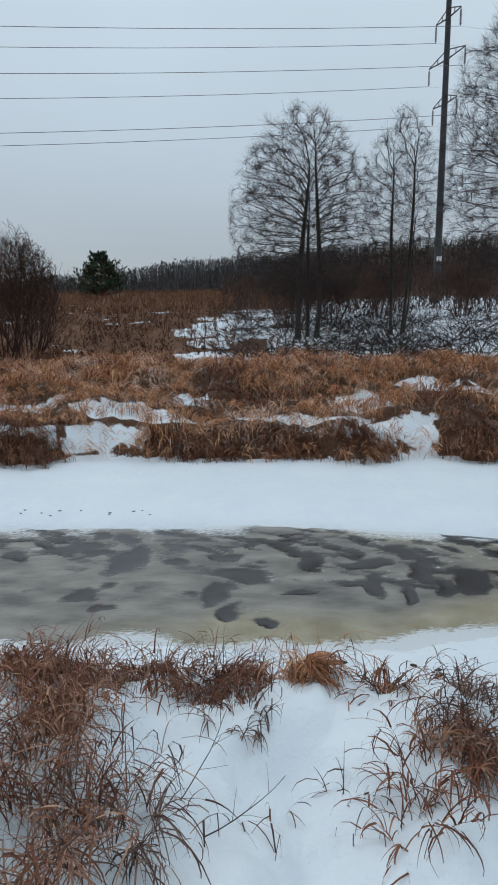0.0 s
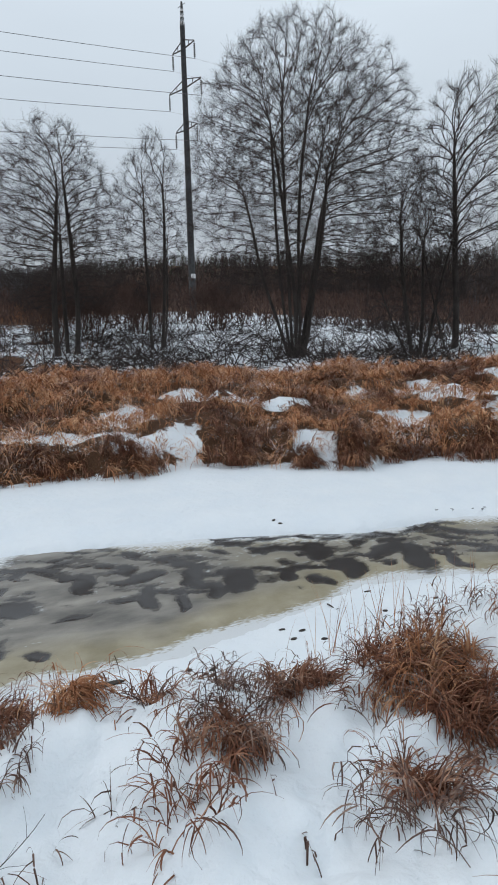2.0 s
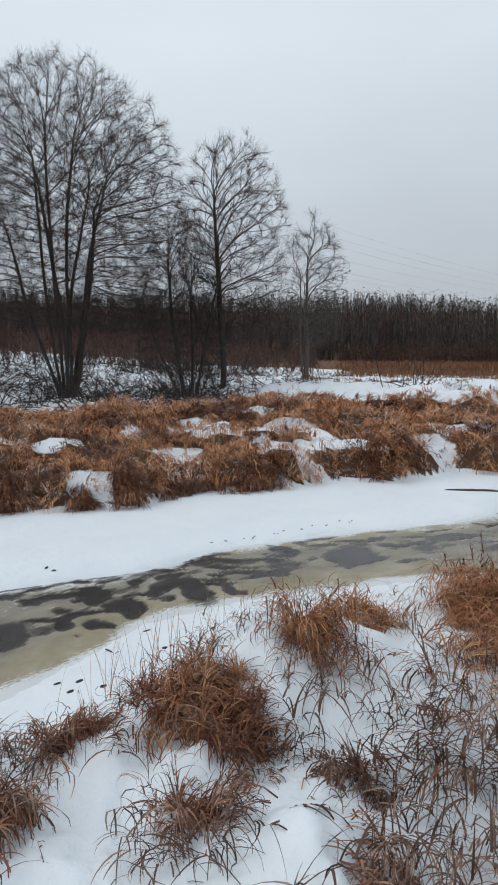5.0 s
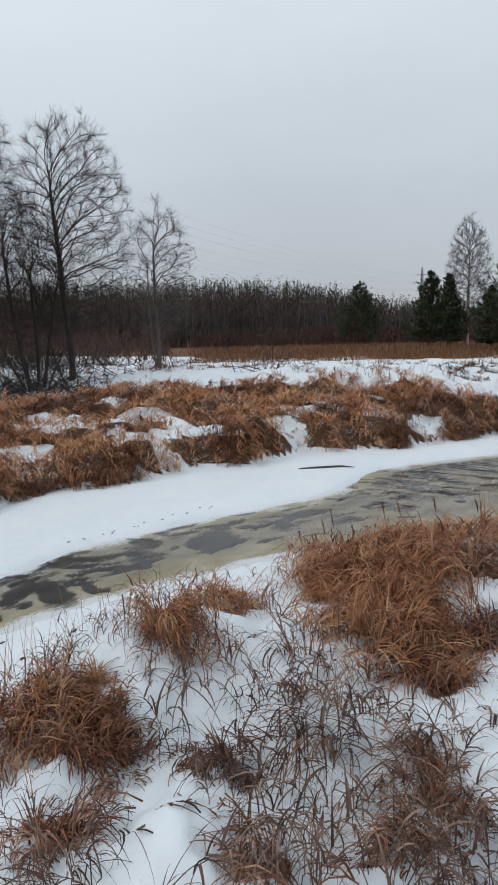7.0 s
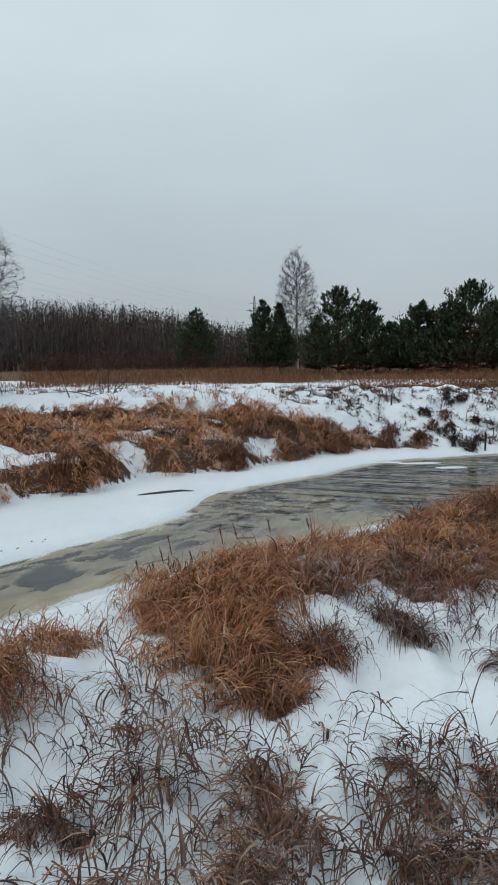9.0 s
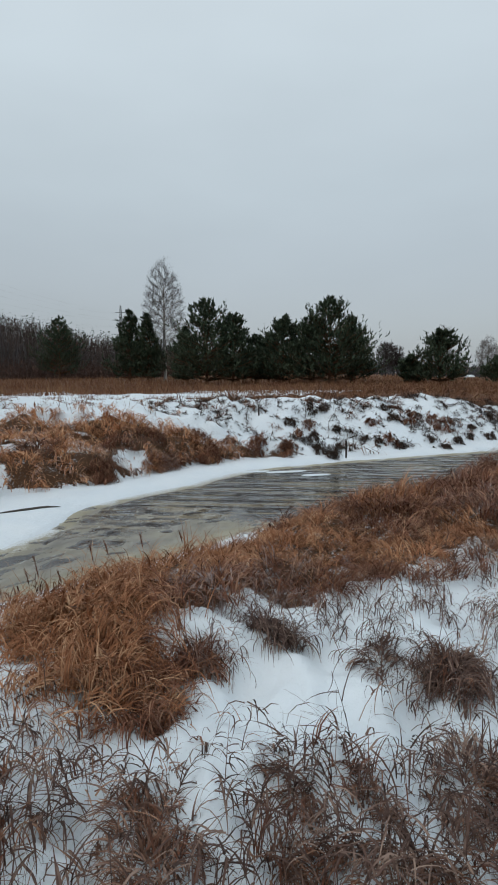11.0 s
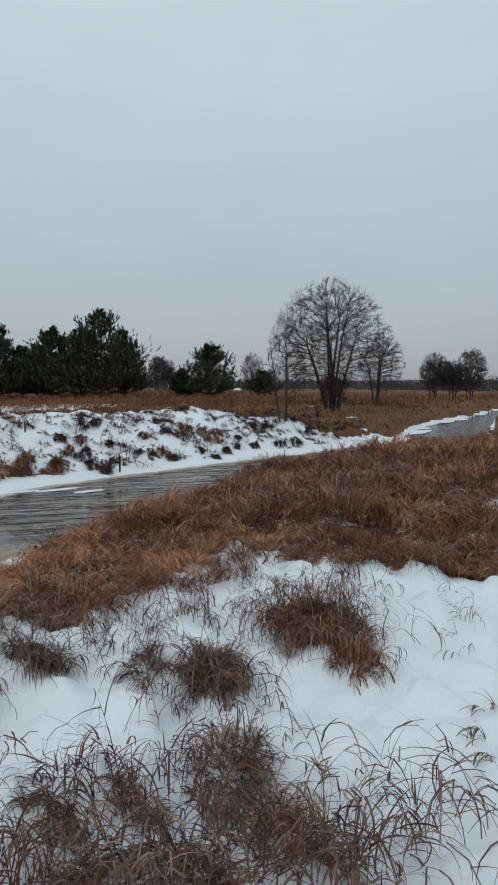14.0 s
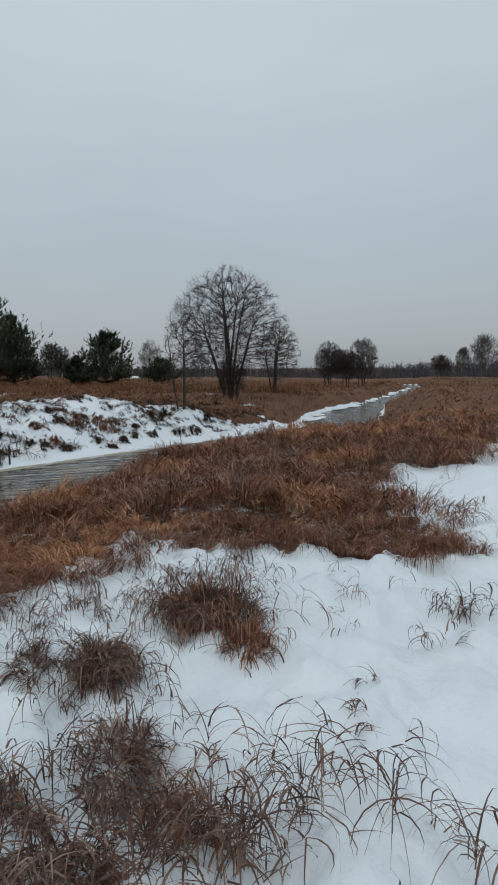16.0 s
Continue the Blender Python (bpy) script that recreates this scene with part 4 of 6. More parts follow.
# x, y, radius, stalks, height, leaf width, kind
TUFTS = [(0.40, 1.87, 0.10, 26, 0.24, 0.007, 1), (0.30, 1.70, 0.09, 20, 0.22, 0.007, 1), (0.62, 2.04, 0.12, 30, 0.22, 0.007, 0),
         (-0.86, 1.62, 0.24, 110, 0.32, 0.0065, 1), (-1.12, 1.85, 0.22, 70, 0.36, 0.0065, 1), (-0.95, 2.12, 0.18, 60, 0.30, 0.0065, 1), (-0.62, 1.62, 0.14, 40, 0.30, 0.0065, 0),
         (1.04, 1.50, 0.15, 30, 0.22, 0.0065, 0), (0.75, 2.35, 0.15, 26, 0.18, 0.0065, 0), (-0.22, 2.28, 0.14, 18, 0.16, 0.006, 0), (2.1, 1.92, 0.16, 80, 0.3, 0.006, 1),
         (3.47, 0.32, 0.16, 40, 0.22, 0.0065, 0), (3.07, 0.68, 0.14, 34, 0.2, 0.0065, 0), (3.06, -0.56, 0.16, 36, 0.24, 0.0065, 0),
         (3.75, -0.15, 0.22, 40, 0.24, 0.0065, 0), (4.1, -0.75, 0.28, 50, 0.26, 0.007, 0), (4.3, -1.5, 0.26, 50, 0.26, 0.007, 0)]
MOUNDS = [(-1.15, 2.66, 0.30, 0.20, 620, 1), (-0.70, 2.90, 0.22, 0.12, 300, 1), (-0.34, 2.70, 0.26, 0.14, 400, 1), (0.06, 2.64, 0.12, 0.16, 240, 2), (0.42, 2.56, 0.24, 0.05, 200, 1),
          (-0.55, 3.5, 0.35, 0.2, 320, 1), (-1.6, 3.4, 0.45, 0.28, 480, 1), (-0.95, 2.35, 0.22, 0.14, 260, 1),
          (1.02, 2.36, 0.16, 0.08, 320, 1), (1.42, 2.15, 0.27, 0.08, 560, 1), (1.50, 2.02, 0.20, 0.08, 420, 2), (1.50, 1.80, 0.15, 0.06, 300, 1), (1.10, 1.56, 0.12, 0.07, 240, 1), (0.60, 1.98, 0.11, 0.09, 200, 1), (2.14, 1.98, 0.12, 0.18, 320, 2), (2.78, 2.14, 0.22, 0.12, 420, 2),
          (3.00, 1.15, 0.32, 0.20, 900, 2), (2.68, 0.86, 0.26, 0.12, 800, 1), (3.45, 1.60, 0.36, 0.22, 800, 2), (1.46, 1.86, 0.16, 0.08, 300, 1),
          (3.52, -1.22, 0.30, 0.27, 620, 1), (3.46, -1.26, 0.32, 0.24, 900, 0), (3.04, -1.34, 0.15, 0.08, 380, 1), (3.08, -0.58, 0.13, 0.17, 500, 0), (3.10, -0.62, 0.10, 0.12, 160, 1), (3.26, -0.26, 0.14, 0.06, 160, 0), (3.40, 0.33, 0.14, 0.13, 420, 0), (3.05, 0.69, 0.13, 0.09, 320, 1),
          (4.30, -3.75, 0.30, 0.2, 420, 1), (2.40, -0.52, 0.2, 0.08, 260, 0)]
KINDS = (DRY, SEDGE, REED)
for tx, ty, tr, tn, th, tw, tk in TUFTS:
    thing = tagged(new("grass_tuft"), "withered dark grass tuft with curled leaves in the snow" if tk == 0 else "rust-brown dry grass tuft with curled leaves", "grass tuft", "grass tufts on the near bank")
    stalks, leaves = leafy(tx, ty, tr, tn, th, tw)
    tagged(mesh_of("stalk", *stalks, KINDS[tk], thing), kind="stuff")
    tagged(mesh_of("foliage", *leaves, KINDS[tk], thing), kind="stuff")
for tx, ty, tr, th, tn, tk in MOUNDS:
    thing = tagged(new("grass_tuft"), ("dark withered", "rust-brown", "golden")[tk] + " bushy grass tuft bent over the snow", "grass tuft", "grass tufts on the near bank")
    tagged(mesh_of("foliage", *shag(tx, ty, tr, tr * 0.75, th * 0.75, int(tn * 1.5), 0.0076, 0.15 + 0.12 * tr, 0.6 * (tx % 0.9), -0.9 + 0.9 * (tx % 0.7), 5), KINDS[tk], thing), kind="stuff")
    stalks, leaves = leafy(tx, ty, tr * 0.9, tn // 12, th + 0.12, 0.006)
    tagged(mesh_of("stalk", *stalks, KINDS[tk], thing), kind="stuff")
    tagged(mesh_of("leaf", *leaves, KINDS[tk], thing), kind="stuff")

# ground of the withered carpet at the foot of the plateau: x, y, half widths
CARPET = [(1.55, 0.70, 0.62, 0.55, 0.85), (1.85, 0.45, 0.45, 0.40, 0.9), (1.75, 1.10, 0.45, 0.35, 0.55), (2.10, 1.35, 0.5, 0.45, 0.28), (1.2, 1.15, 0.3, 0.3, 0.5), (2.05, 0.10, 0.35, 0.35, 0.58),
          (2.25, -0.35, 0.5, 0.45, 0.58), (2.3, -0.75, 0.30, 0.26, 1.0), (1.9, -0.72, 0.36, 0.30, 0.9), (1.75, -0.3, 0.35, 0.3, 0.7), (2.4, 0.4, 0.3, 0.25, 0.5),
          (2.75, -0.45, 0.3, 0.25, 0.10), (3.3, -0.35, 0.35, 0.3, 0.12)]


def carpet(x, y):
    q = np.zeros(x.shape)
    for px, py, rx, ry, thick in CARPET:
        q = np.maximum(q, thick * (1 - smooth(0.5, 1.2, np.hypot((x - px) / rx, (y - py) / ry))))
    return q * np.maximum(smooth(-0.16, 0.16, cloudy(x, y, 0.42, 91)), 0.10 + 0.14 * smooth(0.2, 0.6, y))


def make_carpet():
    x, y = scatter(0.8, 3.8, -1.6, 2.4, 400, 21, carpet)
    pieces = [leafy(px, py, 0.03, 1, 0.34, 0.0080, 0.75, 9) for px, py in zip(x, y)]
    stuff("withered_grass", "tangle of dark withered grass with curled leaves over snow", "grass", join([q for p in pieces for q in p]), DRY)
    x, y = scatter(0.9, 3.6, -1.4, 2.2, 130, 22, carpet)
    stuff("withered_grass", "brown matted grass under the withered stalks", "grass", matted(x, y, 0.2, 0.007, 4, 6, 0.05, 0.12, 0.4), SEDGE)
    x, y = scatter(-1.5, 3.6, -3, 3.4, 12, 23, lambda x, y: smooth(-0.25, 0.35, cloudy(x, y, 0.7, 96)))
    pieces = [leafy(px, py, 0.04, 2, 0.22, 0.007, 0.7, 4) for px, py in zip(x, y) if math.hypot(px, py) > 1.25 and not (py < -1.0 and px < 3)]
    stuff("withered_grass", "scattered thin withered stalks in the snow", "grass", join([q for p in pieces for q in p]), DRY)
    x, y = scatter(0.2, 2.6, 1.25, 2.7, 26, 26, lambda x, y: smooth(-0.3, 0.3, cloudy(x, y, 0.45, 97)))
    pieces = [leafy(px, py, 0.05, 2, 0.20, 0.008, 0.95, 5) for px, py in zip(x, y)]
    stuff("withered_grass", "loose dark curled grass stems lying over lumpy snow", "grass", join([q for p in pieces for q in p]), DRY)
    x, y = scatter(2.6, 7.5, -6.5, 2.0, 9, 25, lambda x, y: np.where(side_of(EDGE_NEAR, x, y) < 0, smooth(-1.1, 0.0, -side_of(REED_LINE, x, y)) * (1 - smooth(0.1, 0.5, -side_of(REED_LINE, x, y))), 0) * smooth(-0.2, 0.3, cloudy(x, y, 0.8, 92)))
    pieces = [leafy(px, py, 0.07, 5, 0.26, 0.0075, 0.7, 6) for px, py in zip(x, y)]
    stuff("withered_grass", "loose withered stems at the edge of the sedge", "grass", join([q for p in pieces for q in p]), DRY)
    x, y = scatter(1.2, 4.5, 1.0, 4.2, 26, 24, lambda x, y: smooth(0.3, 1.0, 1 - np.abs(side_of(EDGE_NEAR, x, y) + 2.0)))
    stuff("thin_reeds", "thin upright straw stalks at the edge of the ice", "grass", standing(x, y, 0.5, 0.005, 4, 2, 0.06, 0.12, (0.05, 0.5)), REED)


rng = np.random.default_rng(303)
make_carpet()
# brown matted clumps at the roots of the withered stalks: x, y, radius, rise
CLUMPS = [(2.00, 0.64, 0.15, 0.12), (1.80, 0.52, 0.16, 0.14), (1.63, 0.60, 0.15, 0.10), (2.19, 0.16, 0.13, 0.10), (2.17, -0.12, 0.11, 0.10), (1.87, 0.10, 0.12, 0.10), (1.84, -0.25, 0.14, 0.10),
          (2.31, -0.57, 0.15, 0.12), (1.68, 1.42, 0.10, 0.08), (1.36, 0.95, 0.13, 0.10), (1.48, 1.64, 0.13, 0.12), (1.72, 1.28, 0.11, 0.08), (1.99, -0.62, 0.14, 0.10)]
for px, py, pr, ph in CLUMPS:
    thing = tagged(new("grass_clump"), "low brown matted grass clump under withered stalks", "grass clump", "brown clumps on the near bank")
    tagged(mesh_of("foliage", *shag(px, py, pr * 1.25, pr * 0.8, ph * 0.5, int(2300 * pr), 0.0066, 0.15, 2.0 * (px % 1.0), None, 5), BROWN, thing), kind="stuff")
for px, py, pn, ph in ((1.50, -1.24, 6, 0.56), (1.36, -1.42, 6, 0.58), (1.86, -1.12, 9, 0.40), (1.95, -0.66, 3, 0.74), (2.45, -1.72, 2, 0.16), (2.10, -1.52, 3, 0.10), (2.98, -2.75, 14, 0.26), (2.6, -2.3, 4, 0.2)):
    thing = tagged(new("grass_plant"), "dry dark grass stalks with curled hanging leaves in snow", "grass plant", "grass plants by the path")
    for _ in range(pn):
        stalks, leaves = leafy(px + rng.normal(0, 0.05), py + rng.normal(0, 0.05), 0.02, 1, ph, 0.0078, 0.75 if ph > 0.4 else 0.5, 10)
        stalk = mesh_of("stalk", *stalks, DRY, thing)
        mesh_of("foliage", *leaves, DRY, stalk)

# ---- trees ----


def bare_tree(name, label, x, y, stems, crown, counts, twig_width, bark=None, fine=None, seed=1, start=0.25, angle=(45, 78), up=0.35, category="tree", taper=0.0):
    """A leafless tree: stems (azimuth, tilt from upright, length, radius), limbs, branches and twigs inside a crown outline.
    crown: centre offset x, y, centre height, half width, half height."""
    global rng
    held, rng = rng, np.random.default_rng(seed)
    bark, fine = bark or BARK, fine or TWIG
    thing = new(name)
    thing.location = (x, y, flat_sweep(float(x), float(y)))
    tagged(thing, label, category)
    st = np.array(stems, float)
    a, tilt = np.radians(st[:, 0]), np.radians(st[:, 1])
    head = np.stack([np.sin(tilt) * np.sin(a), np.sin(tilt) * np.cos(a), np.cos(tilt)], 1)
    off = 0.38 * (st[:, 1] > 2)
    base = np.stack([off * np.sin(a), off * np.cos(a), np.full(len(st), -0.15)], 1)
    trunk_p, trunk_r = limbs(base, head, st[:, 2], st[:, 3], 9, 0.16, 0.04, 0.10)
    trunk_r[:, 0] *= 1.35
    for i in range(len(st)):
        shade_smooth(mesh_of("trunk", *tubes(trunk_p[i:i + 1], trunk_r[i:i + 1], 8), bark, thing))
    centre, size = np.array([crown[0], crown[1], crown[2]]), np.array([crown[3], crown[3], crown[4]])
    p, d, r, s = offshoots(trunk_p, trunk_r, counts[0], start, 0.88 if taper else 0.93, *angle)
    free, own = reach(p, d, centre, size), np.repeat(st[:, 2], counts[0])
    if taper:
        free = np.minimum(free, 1.6 * crown[3] * np.clip((crown[2] + crown[4] - p[:, 2]) / (taper * 2 * crown[4]), 0.04, 1))
    length = np.minimum(free * rng.uniform(0.8, 1.0, len(p)), own * 0.62 * (1.15 - 0.72 * s))
    ok = free > (0.02 if taper else 0.05) * own
    limb_p, limb_r = limbs(p[ok], d[ok], length[ok], np.clip(r[ok] * 0.42, 0.011, 0.055), 6, up, 0.05, 0.2)
    length = length[ok]
    order = np.argsort(-length)
    main = order[:min(4 * len(st), len(order))]
    for i in main:
        mesh_of("limb", *tubes(limb_p[i:i + 1], limb_r[i:i + 1], 5), bark, thing)
    rest = np.setdiff1d(np.arange(len(limb_p)), main)
    p, d, r, s = offshoots(limb_p, limb_r, counts[1], 0.22, 1.0, 28, 62)
    free = reach(p, d, centre, size)
    long = np.minimum(free * 0.97, np.repeat(length, counts[1]) * 0.55 * (1.15 - 0.5 * s)) * rng.uniform(0.6, 1.1, len(p)) + 0.1
    ok = (free > 0.3) & (rng.uniform(0, 1, len(p)) < np.clip((long / (0.5 * np.percentile(long, 90))) ** 1.5, 0.06, 1))
    branch_p, branch_r = limbs(p[ok], d[ok], long[ok], np.clip(r[ok] * 0.5, twig_width, 0.02), 3, up * 0.8, 0.10, 0.4)
    inside = (((branch_p[:, -1] - centre) / size) ** 2).sum(1) < 1.08
    branch_p, branch_r, long = branch_p[inside], branch_r[inside], long[ok][inside]
    p, d, r, s = offshoots(branch_p, branch_r, counts[2], 0.1, 1.0, 25, 60)
    free = reach(p, d, centre, size * 1.03)
    tip = np.minimum(np.repeat(long, counts[2]) * rng.uniform(0.35, 0.8, len(p)) * (1.1 - 0.4 * s) + 0.15, free + 0.08)
    ok = (free > 0.14) & (rng.uniform(0, 1, len(p)) < np.clip((tip / (0.65 * np.percentile(tip, 90))) ** 2, 0.06, 1))
    twig_p, twig_r = limbs(p[ok], d[ok], tip[ok], np.full(int(ok.sum()), twig_width), 2, 0.35, 0.14, 0.5)
    inside = (((twig_p[:, -1] - centre) / size) ** 2).sum(1) < 1.06 + 0.08 * rng.uniform(0, 1, len(twig_p))
    twig_p, twig_r = twig_p[inside], twig_r[inside]
    tagged(mesh_of("crown", *join([tubes(limb_p[rest], limb_r[rest], 4), tubes(branch_p, branch_r, 3) if math.hypot(x, y) < 45 else ribbons(branch_p, branch_r[:, 0] * 1.2), ribbons(twig_p, twig_r[:, 0] * 1.15)]), fine, thing), kind="stuff")
    rng = held
    return thing


def colonise(stems, goals, step, see, kill, up, inertia, wander, centre, size):
    """Branches that grow from the stems towards goal points until each goal is reached: node places, parents and headings."""
    pos, parent, head, kids = [], [], [], []
    for line in stems:
        for k, p in enumerate(line):
            parent.append(len(pos) - 1 if k else -1)
            d = line[min(k + 1, len(line) - 1)] - line[max(k - 1, 0)]
            pos.append(p)
            head.append(d / max(np.linalg.norm(d), 1e-9))
            kids.append(1)
    pos, head, parent, kids = np.array(pos), np.array(head), np.array(parent), np.array(kids)
    gap = np.linalg.norm(goals[:, None] - pos[None], axis=2)
    owner, far = gap.argmin(1), gap.min(1)
    for _ in range(90):
        live = (far < see) & (kids[owner] < 4)
        if not live.any():
            break
        who = np.unique(owner[live])
        pull = np.zeros((len(pos), 3))
        np.add.at(pull, owner[live], unit(goals[live] - pos[owner[live]]))
        d = unit(unit(pull[who]) + inertia * head[who] + np.array([0, 0, up]) + 0.45 * unit((pos[who] - centre) / size ** 2) + rng.normal(0, wander, (len(who), 3)))
        fresh = pos[who] + d * step
        kids[who] += 1
        first = len(pos)
        pos, head, parent = np.concatenate([pos, fresh]), np.concatenate([head, d]), np.concatenate([parent, who])
        kids = np.concatenate([kids, np.zeros(len(who), int)])
        gap = np.linalg.norm(goals[:, None] - fresh[None], axis=2)
        better = gap.min(1) < far
        owner, far = np.where(better, first + gap.argmin(1), owner), np.minimum(far, gap.min(1))
        keep = far > kill
        goals, owner, far = goals[keep], owner[keep], far[keep]
        if not len(goals):
            break
    return pos, parent, head


def crown_tree(name, label, x, y, stems, crown, goal_count, tip, twigs, seed, bark=None, fine=None, step=0.32, up=0.25, twig=(0.25, 0.6), girth=2.3, low=0.0, shape=1.0, apart=0.06, category="tree"):
    """A leafless tree whose limbs divide again and again to fill a crown outline.
    stems: azimuth, tilt from upright, length. crown: offset across, centre height, half width, half height. shape: below 1 fuller at the top, above 1 pointed."""
    global rng
    held, rng = rng, np.random.default_rng(seed)
    bark, fine = bark or BARK, fine or TWIG
    thing = tagged(new(name), label, category)
    thing.location = (x, y, flat_sweep(float(x), float(y)))
    b = math.atan2(x, y)
    side = np.array([math.cos(b), -math.sin(b), 0.0])
    centre, size = side * crown[0] + np.array([0, 0, crown[1]]), np.array([crown[2], crown[2], crown[3]])
    lines = []
    for az, tilt, long in stems:
        a, q = radians(az) + b - radians(90), radians(tilt)
        d = np.array([[math.sin(q) * math.sin(a + radians(90)), math.sin(q) * math.cos(a + radians(90)), math.cos(q)]])
        base = apart * tilt ** 0.6 * np.array([math.sin(a + radians(90)), math.cos(a + radians(90)), 0])
        p, _ = limbs((base + np.array([0, 0, -0.15]))[None], d, np.array([long]), np.array([1.0]), int(long / step), 0.5 * math.sin(q), 0.016)
        lines.append(p[0])
    n = goal_count * 3
    g = rng.normal(size=(n, 3))
    g = unit(g) * rng.uniform(0, 1, n)[:, None] ** 0.36
    g[:, :2] *= np.clip(1 - np.clip(g[:, 2:3], 0, 1), 0.02, 1) ** (0.35 * (shape - 1)) if shape > 1 else 1.0
    g = centre + g * size
    g = g[(g[:, 2] > low + 0.5 * rng.uniform(0, 1, n))][:goal_count]
    pos, parent, head = colonise(lines, g, step, 4.0 * step + 0.25 * crown[2], 0.95 * step, up * 0.5, 1.0, 0.06, centre, size)
    count = len(pos)
    load, child = np.zeros(count), np.full(count, -1)
    for i in range(count - 1, -1, -1):
        load[i] = max(load[i], 1.0)
        if parent[i] >= 0:
            load[parent[i]] += load[i]
            if child[parent[i]] < 0 or load[i] > load[child[parent[i]]]:
                child[parent[i]] = i
    radius = tip * load ** (1 / girth)
    heads = [i for i in range(count) if parent[i] < 0 or child[parent[i]] != i]
    chains = []
    for i in heads:
        run = [i] if parent[i] < 0 else [parent[i], i]
        while child[run[-1]] >= 0:
            run.append(child[run[-1]])
        if len(run) > 1:
            r = radius[run].copy()
            r[0] = min(r[0], r[1] * 1.15)
            chains.append((pos[run], r, parent[i] < 0))

    def refit(p, r, k):
        s, q = np.linspace(0, 1, len(p)), np.linspace(0, 1, k)
        return np.stack([np.interp(q, s, p[:, c]) for c in range(3)], 1), np.interp(q, s, r)

    chains.sort(key=lambda c: -c[1][0])
    rest, made = {}, 0
    for p, r, is_trunk in chains:
        k = 2 if len(p) == 2 else 4 if len(p) < 8 else 8 if len(p) < 18 else 16
        p, r = refit(p, r, k)
        if is_trunk or (made < 14 and k > 2):
            made += not is_trunk
            if is_trunk:
                r[0] *= 1.3
            shade_smooth(mesh_of("trunk" if is_trunk else "limb", *tubes(p[None], r[None], 8 if is_trunk else 6), bark, thing))
        else:
            rest.setdefault((k, r[0] < 2.4 * tip), []).append((p, r))
    pieces = [ribbons(np.stack([p for p, _ in group]), np.array([r[0] for _, r in group])) if thin_group else tubes(np.stack([p for p, _ in group]), np.stack([r for _, r in group]), 3) for (_, thin_group), group in rest.items()]
    thin = np.flatnonzero((load < 7) & (pos[:, 2] > low + 0.3))
    who = np.repeat(thin, twigs)
    q = unit(np.cross(head[who], rng.normal(size=(len(who), 3))))
    a = np.radians(rng.uniform(25, 75, len(who)))[:, None]
    d = unit(head[who] * np.cos(a) + q * np.sin(a) + 0.22 * unit((pos[who] - centre) / size ** 2))
    start = pos[who] - head[who] * step * rng.uniform(0, 1, len(who))[:, None]
    free = reach(start, d, centre, size * 1.08)
    long = np.minimum(rng.uniform(*twig, len(who)), free + 0.12)
    t_p, _ = limbs(start, d, long, np.full(len(who), tip), 2, up, 0.08)
    pieces.append(ribbons(t_p, np.full(len(who), tip * 0.66)))
    tagged(mesh_of("crown", *join(pieces), fine, thing), kind="stuff")
    rng = held
    return thing


def place_at(bearing, distance):
    """A plan point by its bearing, clockwise from straight ahead, and its distance."""
    return distance * math.sin(radians(bearing)), distance * math.cos(radians(bearing))


